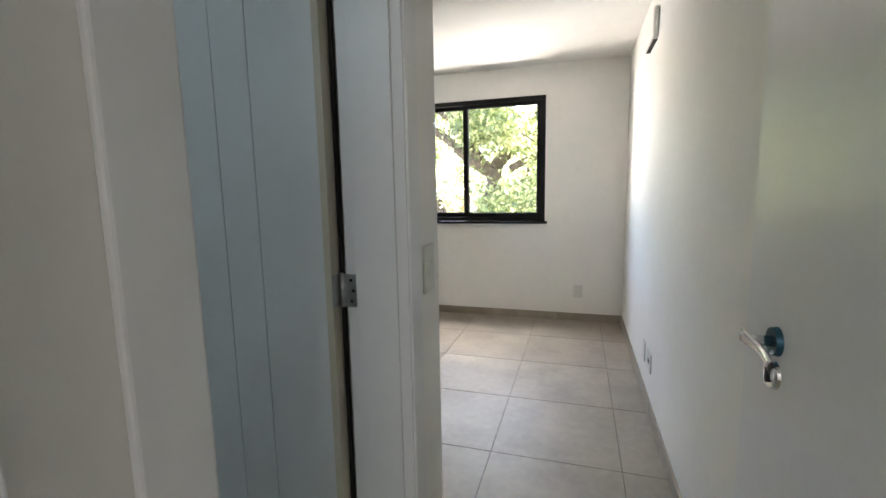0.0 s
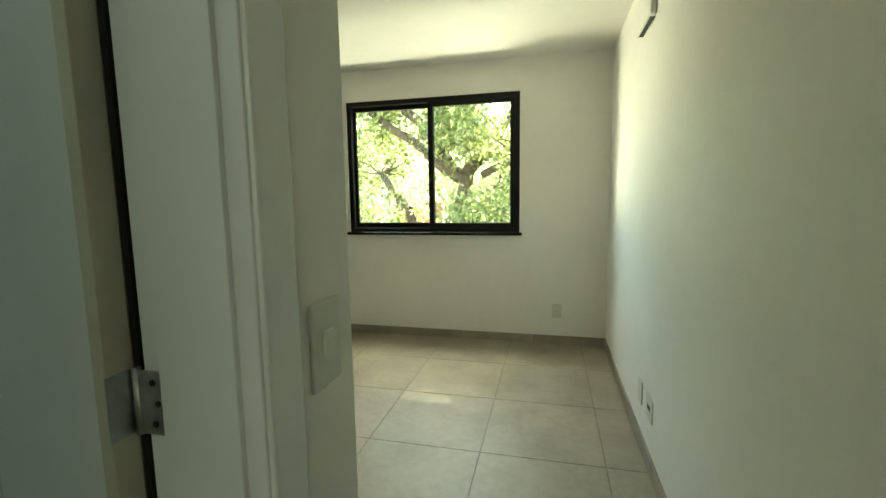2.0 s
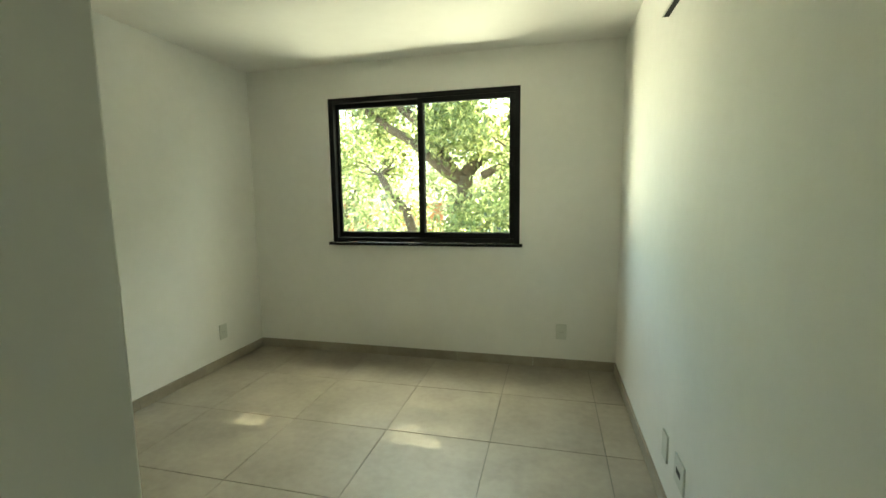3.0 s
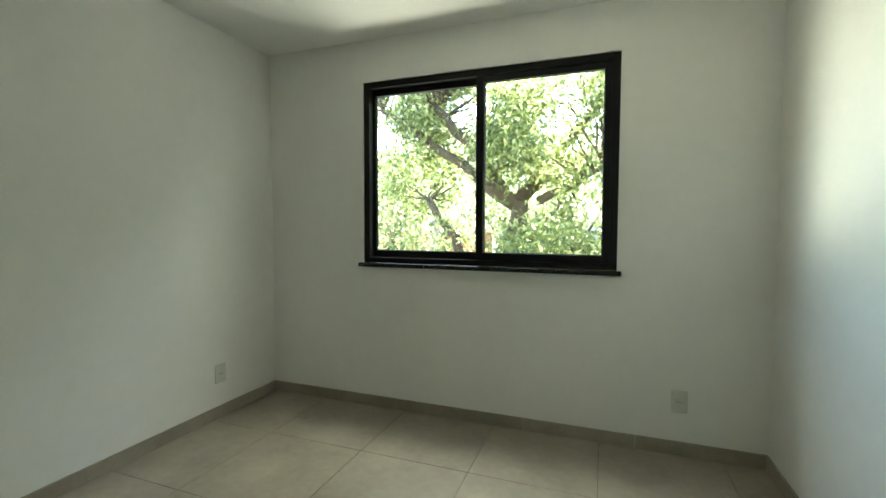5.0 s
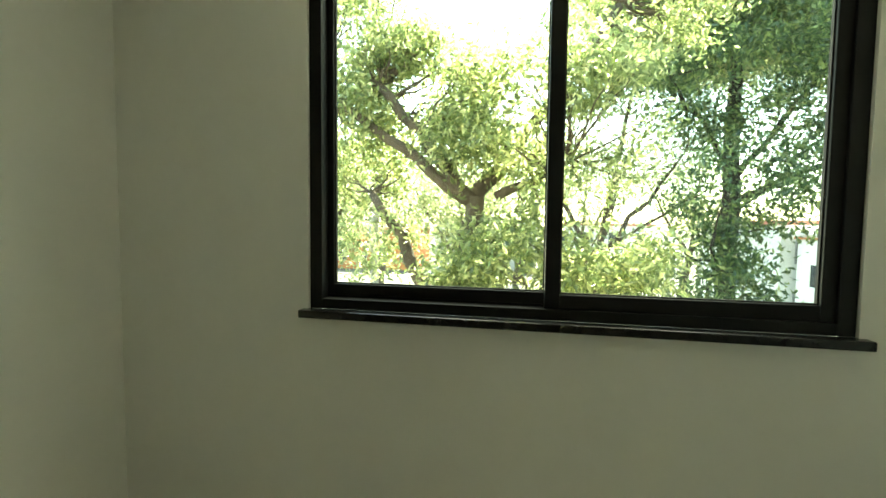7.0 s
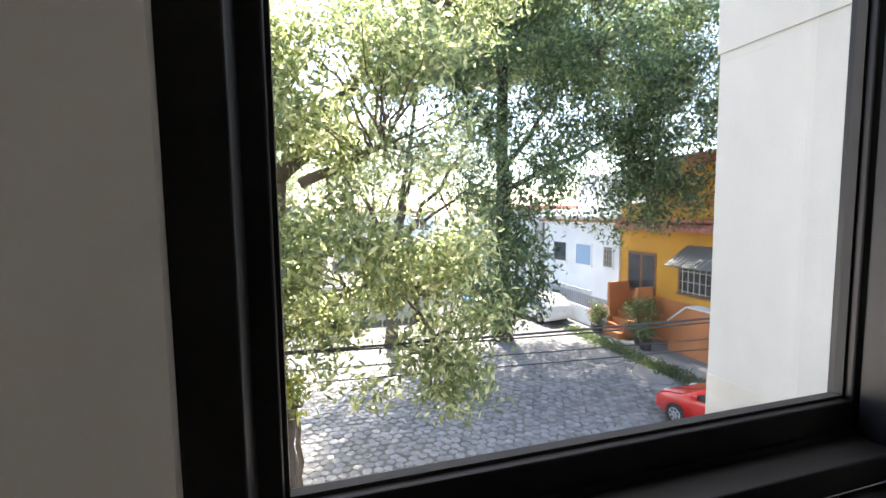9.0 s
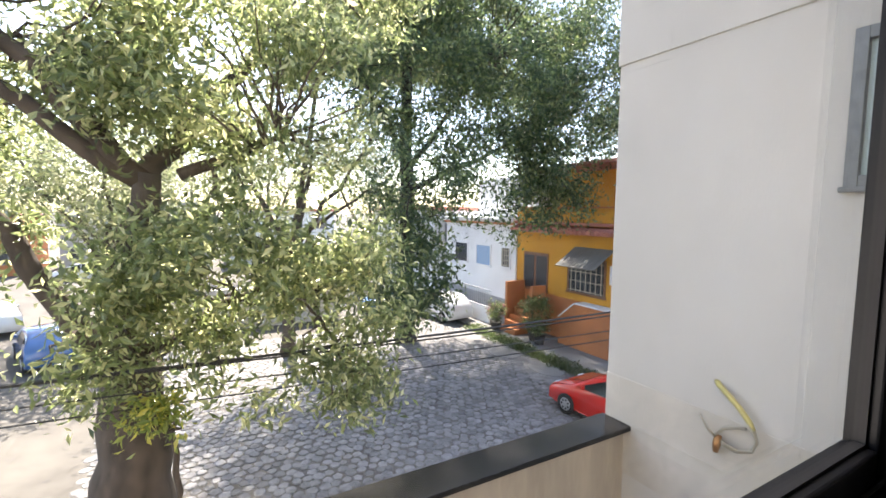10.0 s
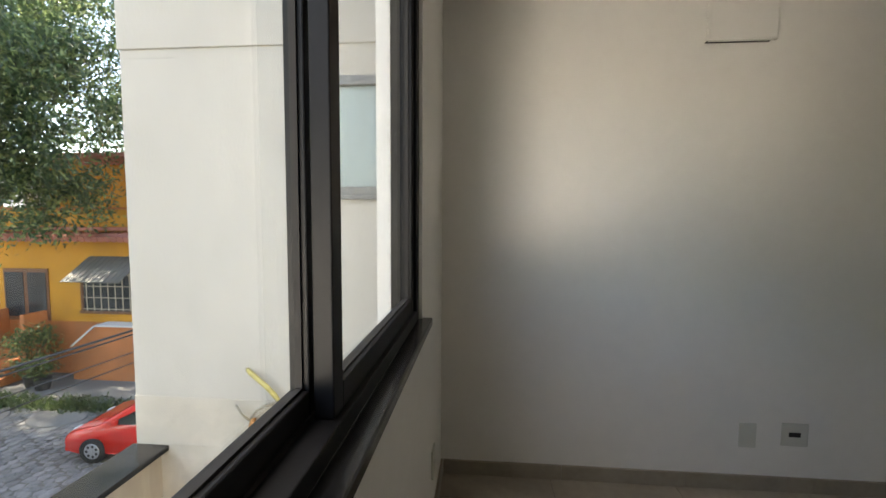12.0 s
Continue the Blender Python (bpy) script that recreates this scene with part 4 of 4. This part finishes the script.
def stone_mesh(seed, w):
    r = random.Random(seed)
    n = r.choice((5, 6, 6, 7))
    a0 = r.random() * 6
    ring = [(w * 0.5 * r.uniform(0.80, 1.10) * math.cos(a0 + k * math.tau / n), w * 0.5 * r.uniform(0.80, 1.10) * math.sin(a0 + k * math.tau / n)) for k in range(n)]
    vs = [(x, y, -0.03) for x, y in ring] + [(x * 0.93, y * 0.93, 0.0) for x, y in ring] + [(x * 0.72, y * 0.72, 0.010) for x, y in ring]
    fs = [(k, (k + 1) % n, n + (k + 1) % n, n + k) for k in range(n)] + [(n + k, n + (k + 1) % n, 2 * n + (k + 1) % n, 2 * n + k) for k in range(n)] + [tuple(range(2 * n, 3 * n))]
    return vs, fs


kinds = [stone_mesh(k, 0.30) for k in range(12)]
meshes = []
for vs, fs in kinds:
    me = bpy.data.meshes.new("cobblestone")
    me.from_pydata(vs, [], fs)
    me.materials.append(STONE)
    meshes.append(me)
r = random.Random(9)
allv, allf = [], []
near = 0
for j in range(66):
    for i in range(57):
        x = -4.6 + i * 0.262 + (0.131 if j % 2 else 0) + r.uniform(-0.035, 0.035)
        y = 6.4 + j * 0.232 + r.uniform(-0.03, 0.03)
        if x > 10.2:
            continue
        k, turn, s = r.randrange(12), r.random() * 6.28, r.uniform(0.85, 1.12)
        zz = G - 0.012 + r.uniform(-0.006, 0.008)
        if near < 300 and 1.0 < x < 6.2 and 8.0 < y < 12.0:
            near += 1
            ob = new("cobblestone", meshes[k])
            ob.parent = road
            ob.matrix_basis = Matrix.Translation((x, y, zz)) @ Matrix.Rotation(turn, 4, "Z") @ Matrix.Scale(s, 4)
        else:
            vs, fs = kinds[k]
            o = len(allv)
            c, q = math.cos(turn) * s, math.sin(turn) * s
            allv += [(x + a * c - b * q, y + a * q + b * c, zz + z) for a, b, z in vs]
            allf += [tuple(o + v for v in f) for f in fs]
me = bpy.data.meshes.new("cobblestone_field")
me.from_pydata(allv, [], allf)
me.materials.append(STONES)
cf = tagged(new("cobblestone_field", me), "grey irregular cobblestones", kind="stuff")
cf.parent = road

PITCH, JX, JY = 0.592, -0.785, -0.545
shared = {}
for i in range(-4, 3):
    for j in range(0, 9):
        x1, y1 = JX + (i + 1) * PITCH, JY - (j - 1) * PITCH
        x0, y0 = x1 - PITCH, y1 - PITCH
        x0, x1, y1 = max(x0, XL), min(x1, 0.0), min(y1, 0.0)
        if x1 - x0 < 0.02 or y1 - y0 < 0.02:
            continue
        key = (round(x1 - x0, 3), round(y1 - y0, 3))
        if key not in shared:
            bm = box(-key[0] / 2 + 0.0018, key[0] / 2 - 0.0018, -key[1] / 2 + 0.0018, key[1] / 2 - 0.0018, -0.008, 0.0, 0.001)
            m2 = bpy.data.meshes.new("tile")
            bm.to_mesh(m2)
            bm.free()
            m2.materials.append(TILE)
            shared[key] = m2
        ob = new("tile", shared[key])
        ob.parent = floor
        ob.location = ((x0 + x1) / 2, (y0 + y1) / 2, 0)
